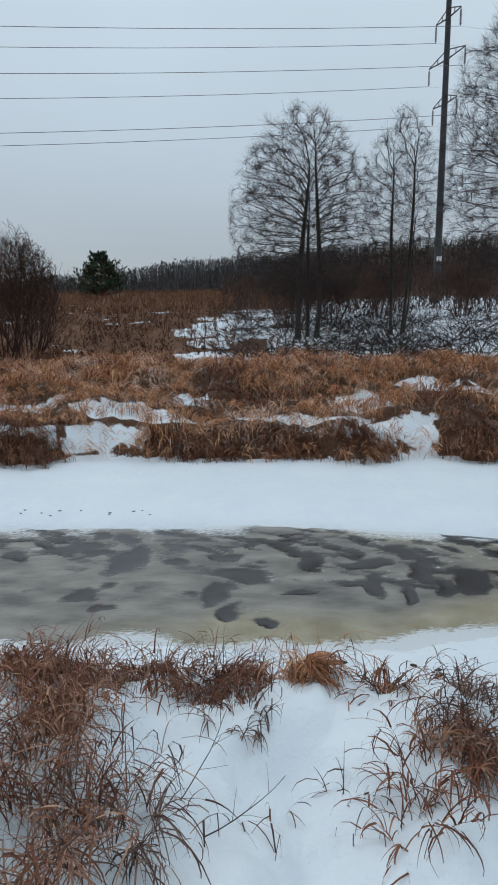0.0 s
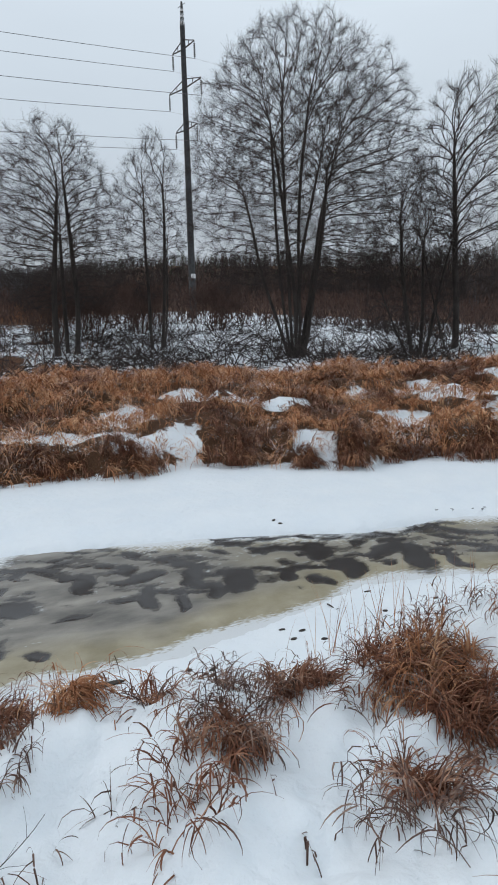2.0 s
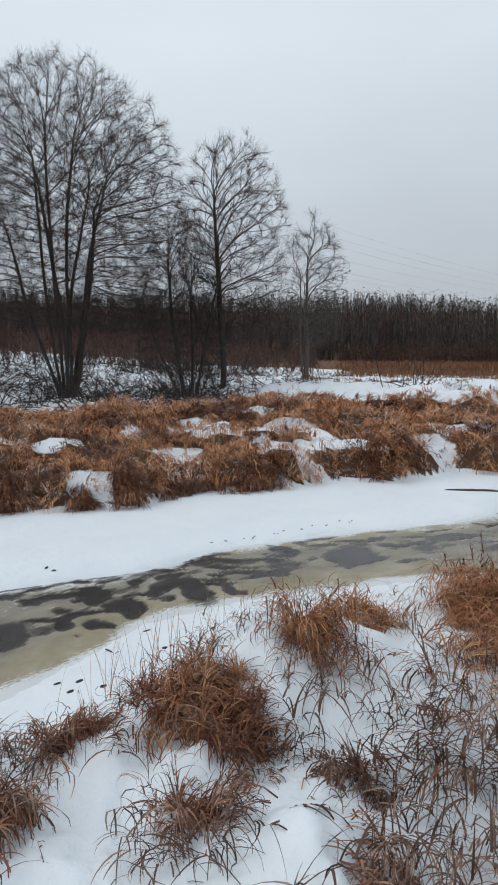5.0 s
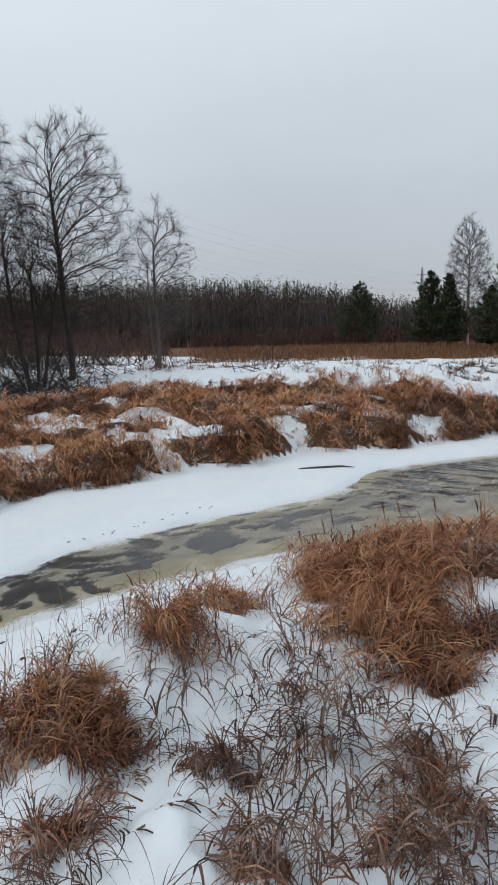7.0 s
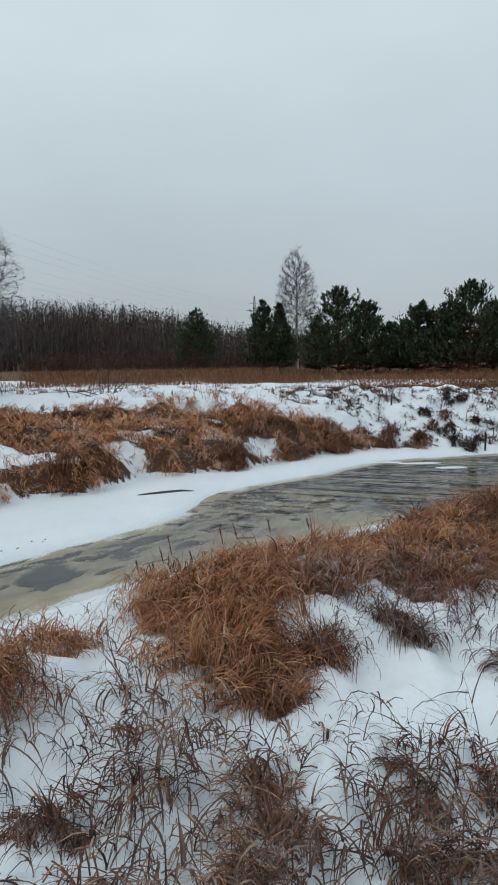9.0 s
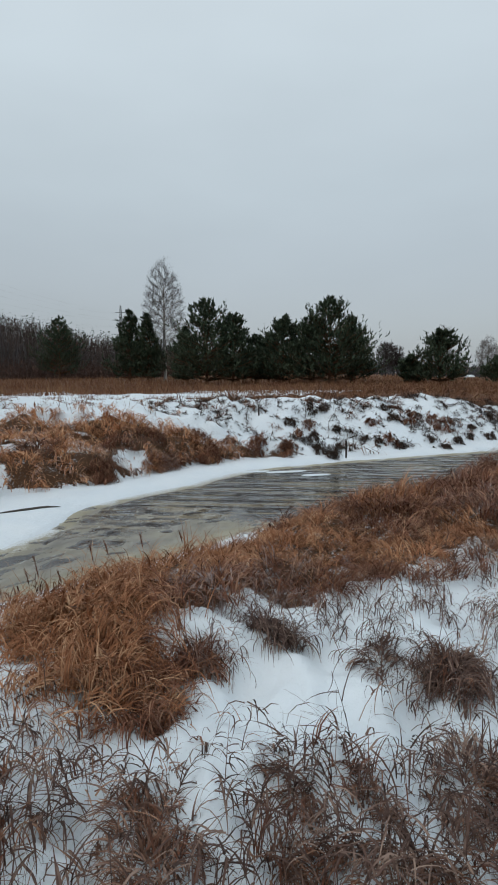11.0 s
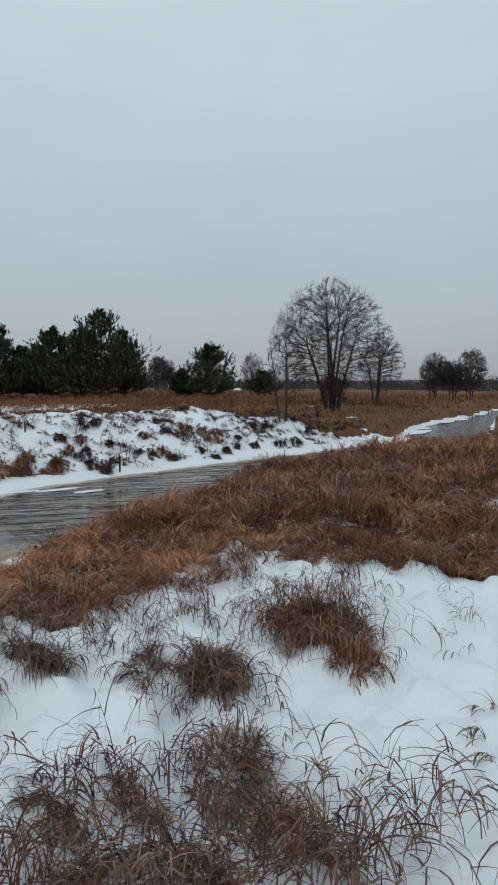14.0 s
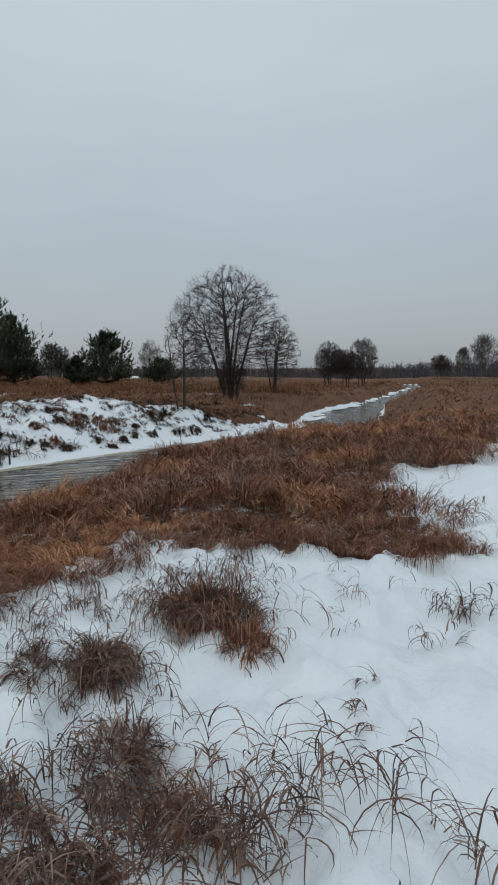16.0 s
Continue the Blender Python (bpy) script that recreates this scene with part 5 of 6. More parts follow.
def make_trees():
    crown_tree("alder_tree", "large leafless alder with a broad domed crown of fine twigs", *place_at(25.6, 29),
               [(90, 3, 11.6), (-90, 4, 11.6), (80, 7, 11.0), (-100, 9, 10.4), (95, 13, 8.6), (-85, 16, 7.8), (0, 8, 9.8), (180, 9, 9.2)],
               (0.35, 7.4, 5.0, 6.5), 8200, 0.0046, 7, 11, low=2.6, up=0.5, step=0.28, girth=2.35)
    crown_tree("alder_tree", "slender twin-stemmed leafless alder above the reeds", *place_at(5.2, 33),
               [(-90, 3, 8.4), (90, 3, 9.0), (0, 5, 6.0)], (-0.2, 6.0, 3.5, 5.0), 4300, 0.0051, 6, 212, low=2.0, shape=1.4, step=0.28, girth=2.2, apart=0.24)
    crown_tree("alder_tree", "slim leafless alder with a narrow crown", *place_at(13.0, 34),
               [(-90, 2, 8.6), (90, 3, 8.4), (60, 6, 6.0)], (0.1, 6.4, 1.8, 4.6), 2300, 0.0051, 6, 216, low=2.2, shape=1.4, step=0.28, girth=2.2, apart=0.16)
    crown_tree("aspen_tree", "grey-limbed leafless tree with upswept open branches", *place_at(39.3, 30),
               [(90, 1.5, 9.4), (-80, 16, 5.0)], (0.5, 6.6, 2.7, 4.9), 1800, 0.0058, 5, 14, up=0.9, low=1.2, shape=1.3, step=0.28, girth=2.35)
    crown_tree("alder_tree", "low spreading leafless alder with several leaning stems", *place_at(36.4, 29.5),
               [(85, 12, 5.6), (-80, 10, 6.0), (20, 8, 5.2), (95, 24, 4.6), (-95, 26, 4.0)], (-0.2, 4.0, 2.3, 4.0), 1700, 0.0062, 5, 15, low=0.7, shape=1.4, step=0.28, girth=2.2)
    crown_tree("birch_tree", "small thin leafless birch at the edge of the snow", *place_at(47.0, 35),
               [(85, 1.5, 7.4), (-85, 3, 6.0)], (0.4, 5.0, 1.75, 4.0), 1100, 0.0060, 5, 16, GREY_BARK, GREY_BARK, up=0.5, low=1.6, shape=1.6)
    crown_tree("alder_tree", "broad leafless alder standing alone by the bend", *place_at(110.4, 42),
               [(85, 2.5, 7.6), (-90, 3, 7.6), (0, 4, 6.4), (95, 12, 5.2), (-85, 18, 4.8), (180, 7, 5.6)], (-0.2, 4.4, 3.8, 3.95), 3300, 0.0060, 4, 17, low=1.7, step=0.24, up=0.6, girth=2.35, shape=1.25)
    crown_tree("alder_tree", "thin leafless sapling beside the river bend", *place_at(106.0, 29.5),
               [(85, 2, 3.4), (-90, 6, 2.9)], (0.1, 2.5, 0.95, 1.6), 520, 0.0056, 4, 18, step=0.2, twig=(0.15, 0.35), up=0.5)
    crown_tree("alder_tree", "small leafless tree beside the lone alder", *place_at(114.3, 50),
               [(85, 3, 4.6), (-90, 6, 4.0), (10, 9, 3.8)], (0.4, 3.2, 1.6, 2.3), 900, 0.0085, 4, 19, step=0.25, up=0.5, shape=1.4)
    bare_tree("alder_bush", "dense dark bush at the foot of the lone alder", *place_at(110.5, 41),
              [(i * 60, 12 + 3 * (i % 3), 2.7, 0.025) for i in range(6)], (0, 0, 1.5, 1.05, 1.45), (14, 8, 5), 0.012, seed=20, start=0.05, category="bush")
    # silver birch in the open, with a spindle-shaped crown
    crown_tree("birch_tree", "tall silver birch with a pale trunk and spindle crown", *place_at(74.4, 91),
               [(85, 0.6, 14.5)], (0, 9.6, 3.0, 7.6), 2600, 0.0085, 5, 21, BIRCH, GREY_BARK, step=0.4, up=1.4, twig=(0.4, 0.9), low=3.0, shape=1.9)
    for b, d, tall, wide, label, bark in ((99.3, 120, 9.9, 2.4, "pale leafless birch behind a young pine", BIRCH_TWIG), (103.0, 150, 9.5, 2.9, "pale leafless birch far across the meadow", BIRCH_TWIG),
                                          (94.4, 110, 6.5, 1.9, "thin leafless saplings beside the pines", TWIG), (95.4, 112, 5.6, 1.6, "thin leafless saplings beside the pines", TWIG),
                                          (119.3, 77, 5.6, 1.9, "leafless bush on the far river bank", TWIG), (122.3, 79, 6.1, 2.1, "dark leafless bush on the far river bank", TWIG), (120.9, 78, 4.8, 2.2, "dark leafless bush on the far river bank", TWIG),
                                          (132.5, 130, 8.5, 2.9, "leafless birch at the end of the meadow", GREY_BARK), (130.9, 132, 6.0, 1.8, "leafless birch at the end of the meadow", GREY_BARK), (129.0, 140, 5.0, 2.6, "leafless tree at the end of the meadow", TWIG), (134.5, 135, 8.0, 3.2, "leafless tree at the end of the meadow", TWIG)):
        bare_tree("birch_tree" if bark in (GREY_BARK, BIRCH_TWIG) else "leafless_tree", label, *place_at(b, d), [(80, 2, tall, 0.09), (-90, 6, tall * 0.85, 0.07), (10, 9, tall * 0.8, 0.06)],
                  (0, 0, tall * 0.55, wide, tall * 0.47), (22, 7, 5), 0.013 + d * 0.00006, bark, bark, seed=int(b * 10), start=0.15, angle=(28, 60), taper=0.55)
    # willow bushes on the rising field
    for b, d, tall, wide in ((-19.6, 27, 4.7, 1.6), (-21.5, 27, 5.2, 2.2), (4.0, 38, 3.4, 2.6), (7.5, 40, 3.6, 2.8), (11.5, 44, 3.6, 3.0), (18.5, 44, 3.4, 3.0)):
        bare_tree("willow_bush", "dense reddish-brown leafless willow bush", *place_at(b, d), [(i * 40, 8 + 5 * (i % 4), tall * (1 - 0.05 * (i % 4)), 0.035) for i in range(12)],
                  (0, 0, tall * 0.52, wide, tall * 0.52), (10, 6, 4), 0.0075, THICKET, THICKET, seed=int(b * 7) + 400, start=0.06, angle=(22, 50), up=0.5, category="bush")


make_trees()


def pine(label, x, y, tall, wide, seed):
    global rng
    held, rng = rng, np.random.default_rng(seed)
    thing = tagged(new("pine_tree"), label, "pine tree", "pines before the woods")
    thing.location = (x, y, flat_sweep(float(x), float(y)))
    trunk_p, trunk_r = limbs(np.array([[0, 0, -0.1]]), np.array([[0, 0, 1.0]]), np.array([tall]), np.array([0.02 * tall]), 10, 0.0, 0.012, 0.08)
    shade_smooth(mesh_of("trunk", *tubes(trunk_p, trunk_r, 8), PINE_BARK, thing))
    count = int(120 + 20 * tall)
    f = np.sort(rng.beta(0.9, 1.3, count)) * 0.93 + 0.055
    whorl = np.round(f * tall / 0.6) * 0.6 / tall
    f = np.clip(whorl + rng.normal(0, 0.008, count), 0.05, 0.985)
    p = np.stack([np.interp(f, np.linspace(0, 1, 11), trunk_p[0, :, k]) for k in range(3)], 1)
    az = rng.uniform(0, 2 * np.pi, count)
    length = 1.55 * wide * np.minimum((1.0 - f) * 1.35 + 0.02, 1.0) ** 0.82 * rng.uniform(0.6, 1.0, count) * (0.88 + 0.16 * np.sin(az * 2 + f * 9 + seed)) * (0.9 + 0.15 * np.sin(f * 23 + seed * 1.7 + az))
    rise = np.radians(4 + 40 * f)
    d = np.stack([np.cos(az) * np.cos(rise), np.sin(az) * np.cos(rise), np.sin(rise)], 1)
    limb_p, limb_r = limbs(p, d, length, np.full(count, 0.035), 4, 0.3, 0.06, 0.3)
    tagged(mesh_of("branchwork", *ribbons(limb_p, limb_r[:, 0] * 1.2), PINE_BARK, thing), kind="stuff")
    p2, d2, r2, s2 = offshoots(limb_p, limb_r, 4, 0.45, 1.0, 25, 70)
    sub_p, sub_r = limbs(p2, d2 + np.array([0, 0, 0.45]), np.repeat(length, 4) * rng.uniform(0.15, 0.34, len(p2)) + 0.15, np.full(len(p2), 0.02), 3, 0.5, 0.08, 0.4)
    tuft_p, tuft_d, _, _ = offshoots(sub_p, sub_r, 7, 0.1, 1.0, 15, 80)
    n = len(tuft_p)
    lean = np.arccos(np.clip(unit(tuft_d)[:, 2], -1, 1))
    foliage = strands(tuft_p, rng.uniform(0.24, 0.5, n), np.arctan2(tuft_d[:, 1], tuft_d[:, 0]), lean * 0.75, rng.uniform(-0.3, 0.4, n), rng.uniform(0.10, 0.22, n), 1)
    tagged(mesh_of("foliage", *foliage, NEEDLE, thing), kind="stuff")
    rng = held
    return thing


for b, d, el, w in ((65.2, 112, 4.45, 2.4), (72.9, 90, 4.9, 1.7), (71.3, 92, 5.15, 2.0), (78.2, 71, 5.99, 3.8), (80.6, 72, 4.75, 2.8), (82.7, 76, 2.79, 2.2), (76.4, 76, 3.6, 1.6), (85.2, 72, 4.48, 2.7),
                    (89.4, 70, 6.02, 4.0), (87.6, 71, 4.5, 2.8), (91.4, 72, 4.4, 2.6), (83.9, 76, 3.0, 2.2), (99.1, 73, 2.95, 2.8), (96.6, 75, 0.85, 1.3), (104.0, 95, 0.6, 1.8), (-12.8, 90, 4.45, 2.3)):
    px, py = place_at(b, d)
    pine("dark green bushy pine standing in the brown meadow" if el > 3.2 else "small dark green young pine in the meadow", px, py, 2.9 + d * math.tan(radians(el)) - flat_sweep(px, py), d * radians(w) * 0.88, int(b * 10) + 900)

# ---- woods on the hill ----
SKYLINE_B = [-34, -14, -11, -7, -2, 4, 8, 12, 30, 43, 54, 61, 64, 67, 70, 76, 90, 100, 112, 118, 125, 129, 133, 146]
SKYLINE_E = [3.0, 3.0, 3.5, 4.45, 4.6, 5.0, 5.25, 5.5, 5.75, 5.75, 5.7, 5.2, 4.55, 3.8, 3.2, 2.3, 1.2, 0.45, 0.3, 0.25, 0.55, 0.6, 0.8, 0.8]


def woods(name, label, b0, b1, d0, d1, count, seed, conifer, material, grain, top=(0.7, 1.0), tall=None, per=26, category="woods"):
    """Many far trees as one mass: thin trunks with sprays of branches through the crown, or cones of boughs."""
    global rng
    held, rng = rng, np.random.default_rng(seed)
    b, d = rng.uniform(b0, b1, count), rng.uniform(d0, d1, count)
    x, y = d * np.sin(np.radians(b)), d * np.cos(np.radians(b))
    z = height(x, y)
    crest = 2.9 + d * np.tan(np.radians(np.interp(b, SKYLINE_B, SKYLINE_E) + 0.3 * cloudy(b, b * 0, 3.0, seed) + 0.12 * cloudy(b, b * 0, 0.6, seed + 1)))
    tall = np.maximum((crest - z) * rng.uniform(*top, count), 2.5) if tall is None else rng.uniform(*tall, count) * (1 + 0.5 * cloudy(x, y, 9, seed))
    ground = np.stack([x, y, z - 0.3], 1)
    trunk_p = np.stack([ground, ground + np.stack([rng.normal(0, 0.2, count), rng.normal(0, 0.2, count), tall * 0.5], 1), ground + np.stack([rng.normal(0, 0.3, count), rng.normal(0, 0.3, count), tall * 0.85], 1)], 1)
    pieces = [tubes(trunk_p, np.stack([tall * 0.008, tall * 0.005, tall * 0.0008], 1) * grain, 3)]
    who = np.repeat(np.arange(count), per)
    n = len(who)
    if conifer:
        s = rng.uniform(0.12, 0.97, n)
        at = ground[who] + np.stack([np.zeros(n), np.zeros(n), tall[who] * s], 1)
        length, lean, droop = tall[who] * 0.30 * (1.03 - s) + 0.25, rng.uniform(1.0, 1.7, n), rng.uniform(0.0, 0.5, n)
        wide = 0.5 * grain * rng.uniform(0.6, 1.5, n)
    else:
        s, a, q = rng.uniform(0.1, 0.92, n), rng.uniform(0, 2 * np.pi, n), np.sqrt(rng.uniform(0, 1, n))
        girth = tall[who] * 0.20 * np.clip(1.25 - s, 0.2, 0.8) * rng.uniform(0.6, 1.3, count)[who]
        at = ground[who] + np.stack([q * girth * np.cos(a), q * girth * np.sin(a), tall[who] * s * (1 - 0.12 * q)], 1)
        length, lean, droop = tall[who] * rng.uniform(0.08, 0.20, n) * (1.25 - s), np.abs(rng.normal(0.6, 0.4, n)), rng.uniform(-0.4, 0.2, n)
        wide = 0.17 * grain * rng.uniform(0.5, 1.5, n)
    pieces.append(strands(at, length, rng.uniform(0, 2 * np.pi, n), lean, droop, wide, 1))
    rng = held
    return stuff(name, label, category, join(pieces), material)


woods("woods", "bare brown woods on the low hill", 3, 77, 132, 215, 2600, 31, False, WOOD_FAR, 0.9, (0.72, 1.04))
woods("woods", "pale birch trunks among the bare woods", 40, 74, 130, 150, 240, 37, False, HAZED_BIRCH, 0.8, (0.6, 0.98), None, 20)
woods("woods", "bare woods on the hill top", 0, 77, 215, 330, 900, 38, False, WOOD_FAR, 1.6, (0.75, 1.0))
woods("woods", "dark conifers among the bare woods", 6, 72, 190, 250, 420, 32, True, NEEDLE, 1.0, (0.90, 1.05), None, 34)
# the farther woods have distance haze in their base colour
woods("woods", "distant bare woods past the field", -36, 8, 230, 310, 1700, 33, False, HAZED_BIRCH, 2.1, (0.88, 1.0), None, 22)
woods("woods", "pale haze-greyed birches before the distant woods", -36, 8, 200, 240, 350, 39, False, HAZED_BIRCH, 1.4, (0.4, 0.8), None, 22)
woods("woods", "low bare woods at the end of the meadow", 92, 148, 150, 200, 500, 36, False, HAZED_BIRCH, 0.9, (0.5, 0.9), None, 22)
woods("woods", "distant woods beyond the meadow", 70, 148, 300, 420, 1900, 34, False, HAZED_WOOD, 3.6, (0.75, 1.0), None, 20)
woods("woods", "distant conifers beyond the meadow", 70, 148, 400, 480, 420, 35, True, HAZED_WOOD, 2.6, (0.8, 1.0), None, 30)


def make_thicket():
    r = np.random.default_rng(41)
    woods("thicket", "dark brown willow thicket before the woods", -2, 48, 45, 128, 1700, 41, False, THICKET, 0.6, (1, 1), (2.4, 4.4), 30, "bushes")
    woods("thicket", "brown undergrowth at the foot of the woods", 50, 77, 116, 132, 700, 42, False, THICKET, 0.9, (1, 1), (2.2, 4.6), 26, "bushes")
    woods("thicket", "low reddish-brown shrubs on the rising snowy field", -25, 1, 23, 80, 650, 43, False, RED_SHRUB, 0.45, (1, 1), (0.7, 1.5), 20, "bushes")
    # tangled low brush: leaning arcs that cross each other
    b, d = np.radians(r.uniform(-3, 62, 800)), 23.5 + 30 * r.uniform(0, 1, 800) ** 1.3
    x, y = d * np.sin(b), d * np.cos(b)
    ok = cloudy(x, y, 3.0, 95) > -0.4 + 0.55 * smooth(30, 42, np.degrees(b)) + 0.25 * smooth(42, 60, np.degrees(b))
    x, y = np.repeat(x[ok], 12), np.repeat(y[ok], 12)
    n = len(x)
    x, y = x + r.normal(0, 0.5, n), y + r.normal(0, 0.5, n)
    head = np.stack([r.normal(0, 1, n), r.normal(0, 1, n), np.abs(r.normal(0.6, 0.5, n))], 1)
    p, rad = limbs(np.stack([x, y, height(x, y) - 0.05], 1), head, r.uniform(0.5, 2.0, n), np.full(n, 0.017), 4, -0.35, 0.16, 0.4)
    q, qd, _, _ = offshoots(p, rad, 2, 0.3, 1.0, 25, 80)
    q, qr = limbs(q, qd, r.uniform(0.15, 0.6, len(q)), np.full(len(q), 0.007), 2, 0.1, 0.2, 0.5)
    stuff("brush", "low dark tangled twiggy brush in the snow under the trees", "bushes", join([ribbons(p, rad[:, 0] * 1.2), ribbons(q, qr[:, 0] * 1.3)]), TWIG)


make_thicket()

# ---- power line ----
POLE_X, POLE_Y = place_at(16.45, 60)
MAST_X, MAST_Y = place_at(70.6, 190)
ARM = Vector((0.279, -0.960, 0)).normalized()
LINE = Vector((0.960, 0.279, 0)).normalized()


def rod(a, b, ra, rb, sides=6):
    a, b = np.array(a, float), np.array(b, float)
    return tubes(np.stack([a, (a + b) / 2, b])[None], np.array([[ra, (ra + rb) / 2, rb]]), sides)


def make_pole():
    z0 = flat_sweep(POLE_X, POLE_Y)
    thing = tagged(new("power_pole"), "tall dark concrete power pole with three pairs of crossarms", "power pole")
    thing.location = (POLE_X, POLE_Y, 0)
    top = 27.3
    shade_smooth(mesh_of("shaft", *rod((0, 0, z0 - 0.3), (0, 0, top), 0.34, 0.21, 14), CONCRETE, thing))
    legs = [rod((0.2 * c, 0.2 * s, top - 0.2), (0.05 * c, 0.05 * s, 29.2), 0.035, 0.03, 4) for c, s in ((1, 0), (0, 1), (-1, 0), (0, -1))]
    spire = mesh_of("spire", *join(legs + [rod(ARM * -0.55 + Vector((0, 0, 28.9)), ARM * 0.55 + Vector((0, 0, 28.9)), 0.03, 0.03, 4)]), STEEL, thing)
    for z in (27.45, 27.95, 28.4):
        mesh_of("band", *rod((0, 0, z), (0, 0, z + 0.2), 0.17, 0.15, 8), WHITE_PAINT, spire)
    grips = []
    for z, half in ((25.5, 1.75), (22.4, 2.6), (19.0, 1.75)):
        for side in (-1, 1):
            end = ARM * half * side
            arm = mesh_of("crossarm", *join([rod((0, 0, z), (end.x, end.y, z + 0.12), 0.07, 0.05), rod((0, 0, z + 0.75), (end.x, end.y, z + 0.16), 0.05, 0.04),
                                             rod(ARM * half * side * 0.5 + Vector((0, 0, z + 0.05)), ARM * half * side * 0.5 + Vector((0, 0, z + 0.46)), 0.035, 0.035)]), STEEL, thing)
            discs = [rod((end.x, end.y, z + 0.1), (end.x, end.y, z - 1.25), 0.02, 0.02)]
            discs += [rod((end.x, end.y, z - 0.1 - 0.14 * k), (end.x, end.y, z - 0.17 - 0.14 * k), 0.11, 0.05, 8) for k in range(8)]
            mesh_of("insulator", *join(discs), GLASS_GREY, arm)
            grips.append(Vector((POLE_X + end.x, POLE_Y + end.y, z - 1.25)))
    mesh_of("sign", *rod(Vector((0, -0.40, 6.2)), Vector((0, -0.40, 6.6)), 0.22, 0.22, 4), WHITE_PAINT, thing)
    mesh_of("clamp", *rod((0, 0, 6.1), (0, 0, 6.3), 0.36, 0.36, 12), STEEL, thing)
    for g in grips:
        for way in (-1, 1):
            k = np.linspace(0, 1, 33)
            run = -200 * LINE if way < 0 else Vector((MAST_X - POLE_X, MAST_Y - POLE_Y, 0.45 * (18.0 - g.z) - 2.5))
            pts = np.array(g)[None] + np.array(run)[None] * k[:, None]
            pts[:, 2] -= (22.0 if way < 0 else 14.0) * k * (1 - k)
            wire = mesh_of("power_wire", *tubes(pts[None], np.full((1, 33), 0.019 if way < 0 else 0.006), 4), WIRE)
            tagged(wire, "thin grey sagging power line wire against the sky", "wire", "wires of the power line")


make_pole()


def make_mast():
    x, y = MAST_X, MAST_Y
    z0 = flat_sweep(x, y)
    thing = tagged(new("lattice_mast"), "distant thin steel lattice power mast", "power mast")
    thing.location = (x, y, 0)
    top = 2.9 + 190 * math.tan(radians(5.55))
    mesh_of("tower", *join([rod((0.9 * c, 0.9 * s, z0 - 0.2), (0.12 * c, 0.12 * s, top), 0.09, 0.06, 4) for c, s in ((1, 1), (1, -1), (-1, -1), (-1, 1))]
                           + [rod((0.9 * (1 - f) * c, 0.9 * (1 - f) * c, z0 + f * (top - z0)), (-0.8 * (1 - f) * c, 0.8 * (1 - f) * c, z0 + (f + 0.08) * (top - z0)), 0.05, 0.05, 3) for f in np.arange(0.05, 0.95, 0.09) for c in (-1, 1)]), STEEL, thing)
    for drop, half in ((2.0, 1.6), (4.2, 2.4), (6.4, 1.6)):
        mesh_of("crossarm", *rod((-half * 0.3, half, top - drop), (half * 0.3, -half, top - drop), 0.08, 0.08, 4), STEEL, thing)


make_mast()

# ---- small things on the ice and banks ----


def flat_patch(name, label, category, x, y, length, width, turn, material, lift, seed, group="", thick=0.012):
    """A thin irregular slab lying on the ground or the ice."""
    r = np.random.default_rng(seed)
    a = np.arange(18) * 2 * np.pi / 18
    q = 1 + 0.22 * np.sin(2 * a + r.uniform(0, 6)) * r.uniform(0.3, 1) + r.normal(0, 0.06, 18)
    u, v = length * q * np.cos(a), width * q * np.sin(a)
    px, py = x + u * math.cos(turn) - v * math.sin(turn), y + u * math.sin(turn) + v * math.cos(turn)
    pz = np.maximum(height(px, py), Z_WATER) + lift
    bm = bmesh.new()
    low = [bm.verts.new((*c,)) for c in zip(px, py, pz - thick)]
    high = [bm.verts.new((x + (cx - x) * 0.93, y + (cy - y) * 0.93, cz)) for cx, cy, cz in zip(px, py, pz)]
    bm.faces.new(high)
    for i in range(18):
        bm.faces.new((low[i], low[(i + 1) % 18], high[(i + 1) % 18], high[i]))
    me = bpy.data.meshes.new(name)
    bm.to_mesh(me)
    bm.free()
    me.materials.append(material)
    return tagged(new(name, me), label, category, group)


flat_patch("water_gap", "dark slit of open water in the snowy ice", "water gap", 12.1, 6.35, 0.62, 0.09, -0.75, EARTH, 0.014, 1)
flat_patch("water_gap", "dark hollow at the edge of the snowy ice", "water gap", 0.46, 4.79, 0.14, 0.05, 0.0, EARTH, 0.014, 2)
for i, (fx, fy, fl, fw) in enumerate([(18.05, 1.45, 0.55, 0.16), (17.6, 0.55, 0.5, 0.12), (18.0, 2.3, 0.4, 0.14)]):
    flat_patch("ice_floe", "thin white ice floe drifting on the dark water", "ice floe", fx, fy, fl, fw, -1.2, SNOW, 0.02, 20 + i, "ice floes at the bend")
for i in range(13):
    q = i / 12 + 0.02 * math.sin(i * 2.7)
    fx, fy = 28.6 + 42 * q, float(np.interp(28.6 + 42 * q, *zip(*EDGE_FAR))) - 0.35 - 0.25 * math.sin(i * 1.9)
    flat_patch("ice_floe", "white shelf of snowy ice along the river edge", "ice floe", fx, fy, 1.5 + 0.5 * math.sin(i * 2.3), 0.42 + 0.15 * math.sin(i * 3.1), -0.75, SNOW, 0.03, 120 + i, "ice shelves downstream")
PRINTS = [(1.14, 4.71), (1.32, 4.63), (1.30, 4.55), (2.16, 5.05), (2.31, 4.92), (2.17, 4.81), (2.43, 4.70), (3.24, 4.93), (3.88, 4.96), (3.36, 5.45), (1.19, 4.40), (3.35, 7.95), (3.40, 7.83)]
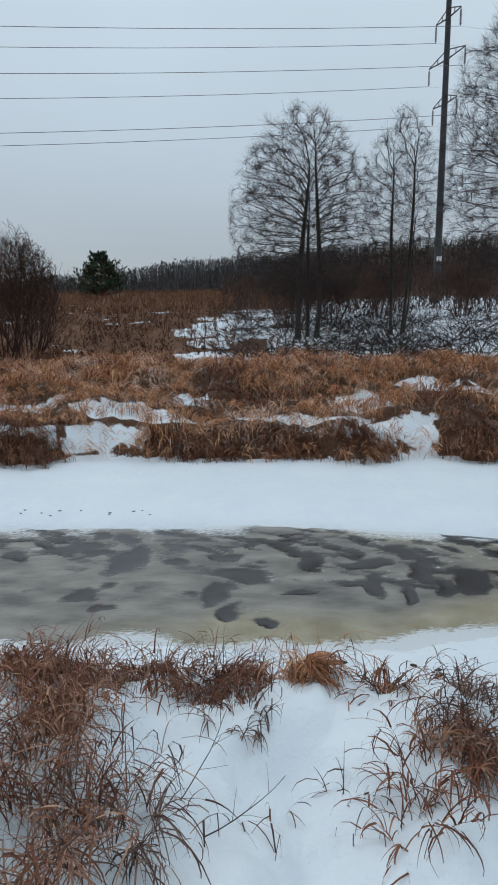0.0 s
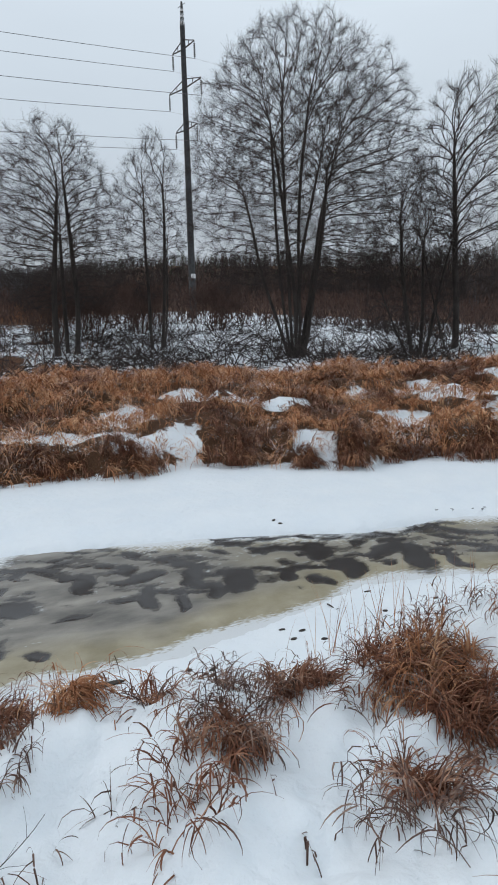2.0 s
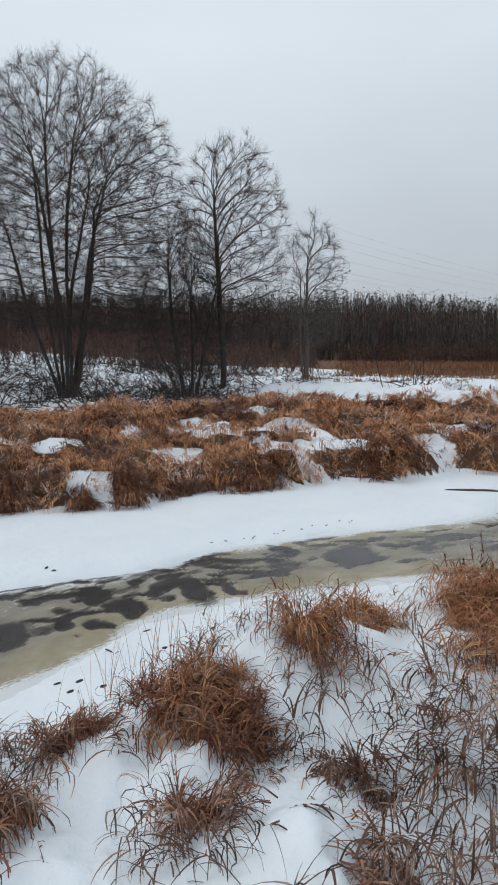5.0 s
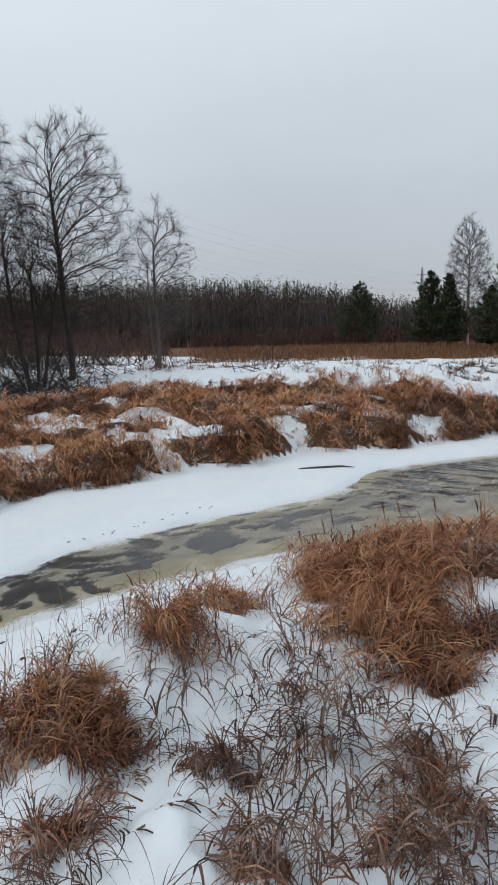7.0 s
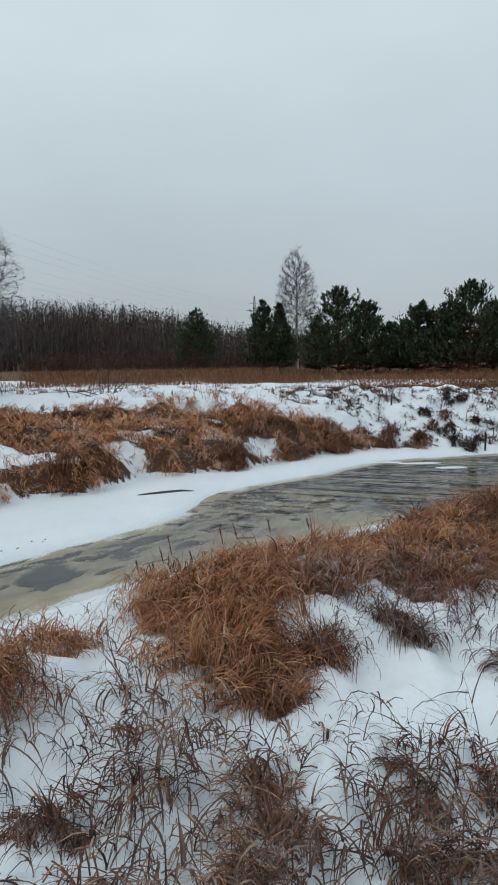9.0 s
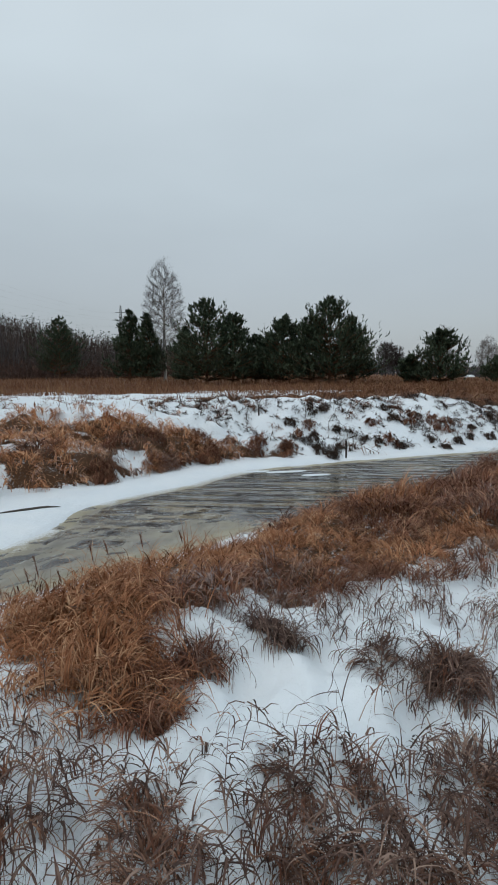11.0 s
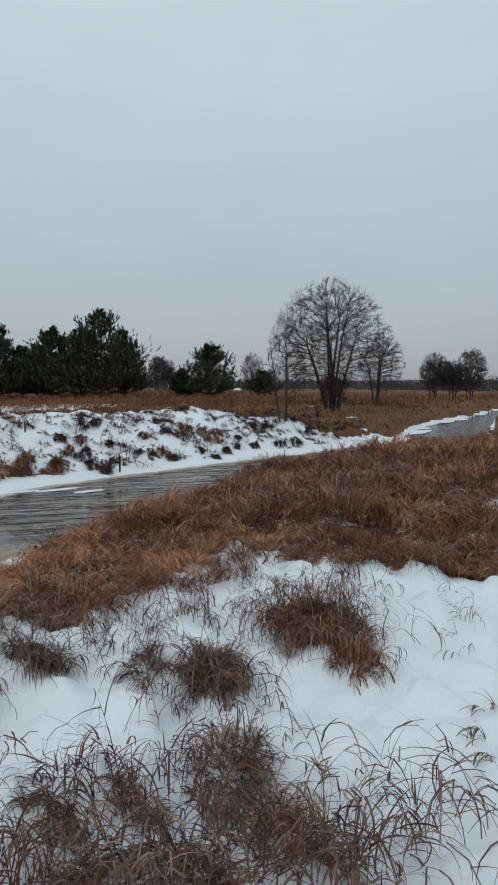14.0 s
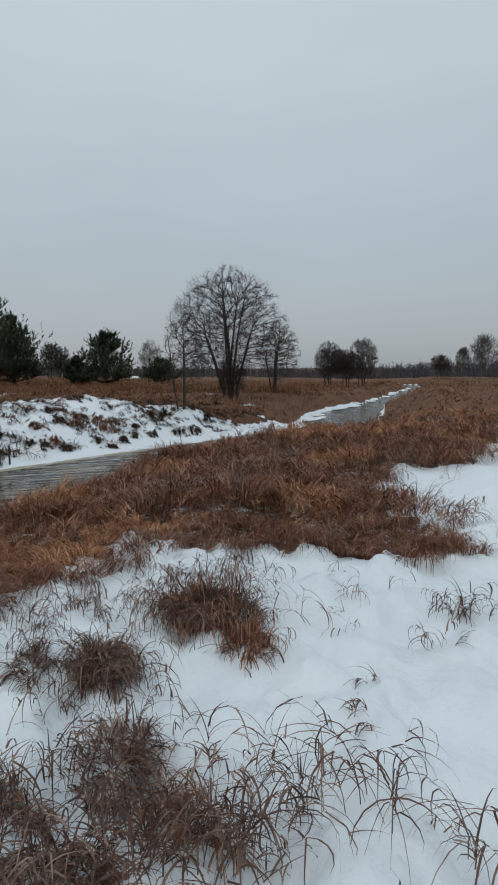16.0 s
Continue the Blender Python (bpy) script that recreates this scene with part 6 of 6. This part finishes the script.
PRINTS += [(-4.6 + 0.22 * k + 0.16 * math.sin(k * 2.1) + 0.1 * math.sin(k * 5.3), 8.86 - 0.014 * k + 0.07 * math.sin(k * 3.7)) for k in range(15)]
PRINTS += [(5.8 + 0.165 * k + 0.09 * math.sin(k * 2.3), 7.40 - 0.046 * k + 0.05 * math.sin(k * 4.1)) for k in range(17)]
for i, (fx, fy) in enumerate(PRINTS):
    flat_patch("paw_print", "small dark animal track pressed into the snowy ice", "animal track", fx, fy, 0.034 if i < 13 else 0.028 - 0.004 * (i % 4), 0.018 if i < 13 else 0.011, 0.3 * (i % 3) - 0.3, EARTH if i < 13 else PRINT, 0.008, 40 + i, "animal tracks on the ice")


def make_stick(x, y, length, turn, tilt, radius):
    z = flat_sweep(x, y) + 0.02
    thing = tagged(new("fallen_branch"), "thin dark broken branch lying on the snow", "branch", "fallen branches")
    head = np.array([[math.cos(turn) * math.cos(tilt), math.sin(turn) * math.cos(tilt), math.sin(tilt)]])
    p, r = limbs(np.array([[x, y, z]]), head, np.array([length]), np.array([radius]), 6, 0.0, 0.08, 0.4)
    mesh_of("stem", *tubes(p, r, 5), BARK, thing)
    p2, d2, r2, _ = offshoots(p, r, 4, 0.3, 0.95, 30, 60)
    for k in range(4):
        q, qr = limbs(p2[k:k + 1], d2[k:k + 1], np.array([length * 0.3]), r2[k:k + 1] * 0.6, 3, 0.0, 0.1, 0.4)
        mesh_of("twig", *tubes(q, qr, 4), BARK, thing)


make_stick(7.3, 10.4, 1.0, -0.5, 0.05, 0.022)
make_stick(2.82, 5.36, 0.45, -1.4, 0.03, 0.008)
make_stick(-0.42, 1.78, 0.34, 0.9, 0.5, 0.0022)
make_stick(-0.34, 1.66, 0.30, 0.3, 0.25, 0.0022)


def make_stalk(x, y, top, turn):
    """A tall reed with a feathery seed head."""
    z = flat_sweep(x, y)
    thing = tagged(new("reed_stalk"), "tall dry reed stalk with a feathery seed head", "reed stalk", "reed stalks by the river")
    tall = max(top - z, 0.25)
    base, az = np.array([[x, y, z - 0.03]]), np.array([turn])
    mesh_of("stem", *strands(base, np.array([tall]), az, np.array([0.06]), np.array([0.25]), np.array([0.006]), 6, np.array([0.0])), REED, thing)
    n = 46
    s = rng.uniform(0.76, 1.0, n)
    at = along(np.repeat(base, n, 0), np.full(n, tall), np.full(n, turn), np.full(n, 0.06), np.full(n, 0.25), s)
    mesh_of("seed_head", *strands(at, rng.uniform(0.03, 0.06, n), turn + rng.normal(0, 1.0, n), rng.uniform(0.05, 0.4, n), rng.uniform(0, 0.5, n), np.full(n, 0.004), 2), SEDGE, thing)


for sx, sy, top in ((4.20, 2.40, 1.34), (4.39, 2.02, 1.42), (4.32, 2.16, 1.52), (4.53, 1.68, 1.62), (4.61, 1.45, 1.64), (4.75, 1.9, 1.5), (4.45, 2.3, 1.4), (5.3, 1.3, 1.5)):
    make_stalk(sx, sy, top, 0.8 + 1.7 * lattice(np.array([sx * 40]), np.array([sy * 40]), 3)[0])

for bx, by, size in ((21.3, 0.65, 0.5), (20.9, 0.15, 0.45), (21.6, 1.3, 0.35)):
    thing = tagged(new("bank_shrub"), "small black leafless shrub at the foot of the snowy bank", "shrub", "shrubs at the bend")
    stalks, leaves = leafy(bx, by, 0.16, 26, size, 0.03, 0.5, 5)
    mesh_of("stalk", *stalks, BARK, thing)
    mesh_of("foliage", *leaves, BARK, thing)
for bx, by, size in ((20.62, -0.35, 0.55), (22.6, 2.8, 0.4)):
    thing = tagged(new("stake"), "short dark wooden stake standing at the water", "stake")
    z = max(flat_sweep(bx, by), Z_WATER)
    mesh_of("post", *rod((bx, by, z - 0.3), (bx + 0.03, by, z + size), 0.035, 0.028, 7), BARK, thing)
    mesh_of("tip", *rod((bx + 0.03, by, z + size), (bx + 0.032, by, z + size + 0.05), 0.028, 0.004, 7), BARK, thing)
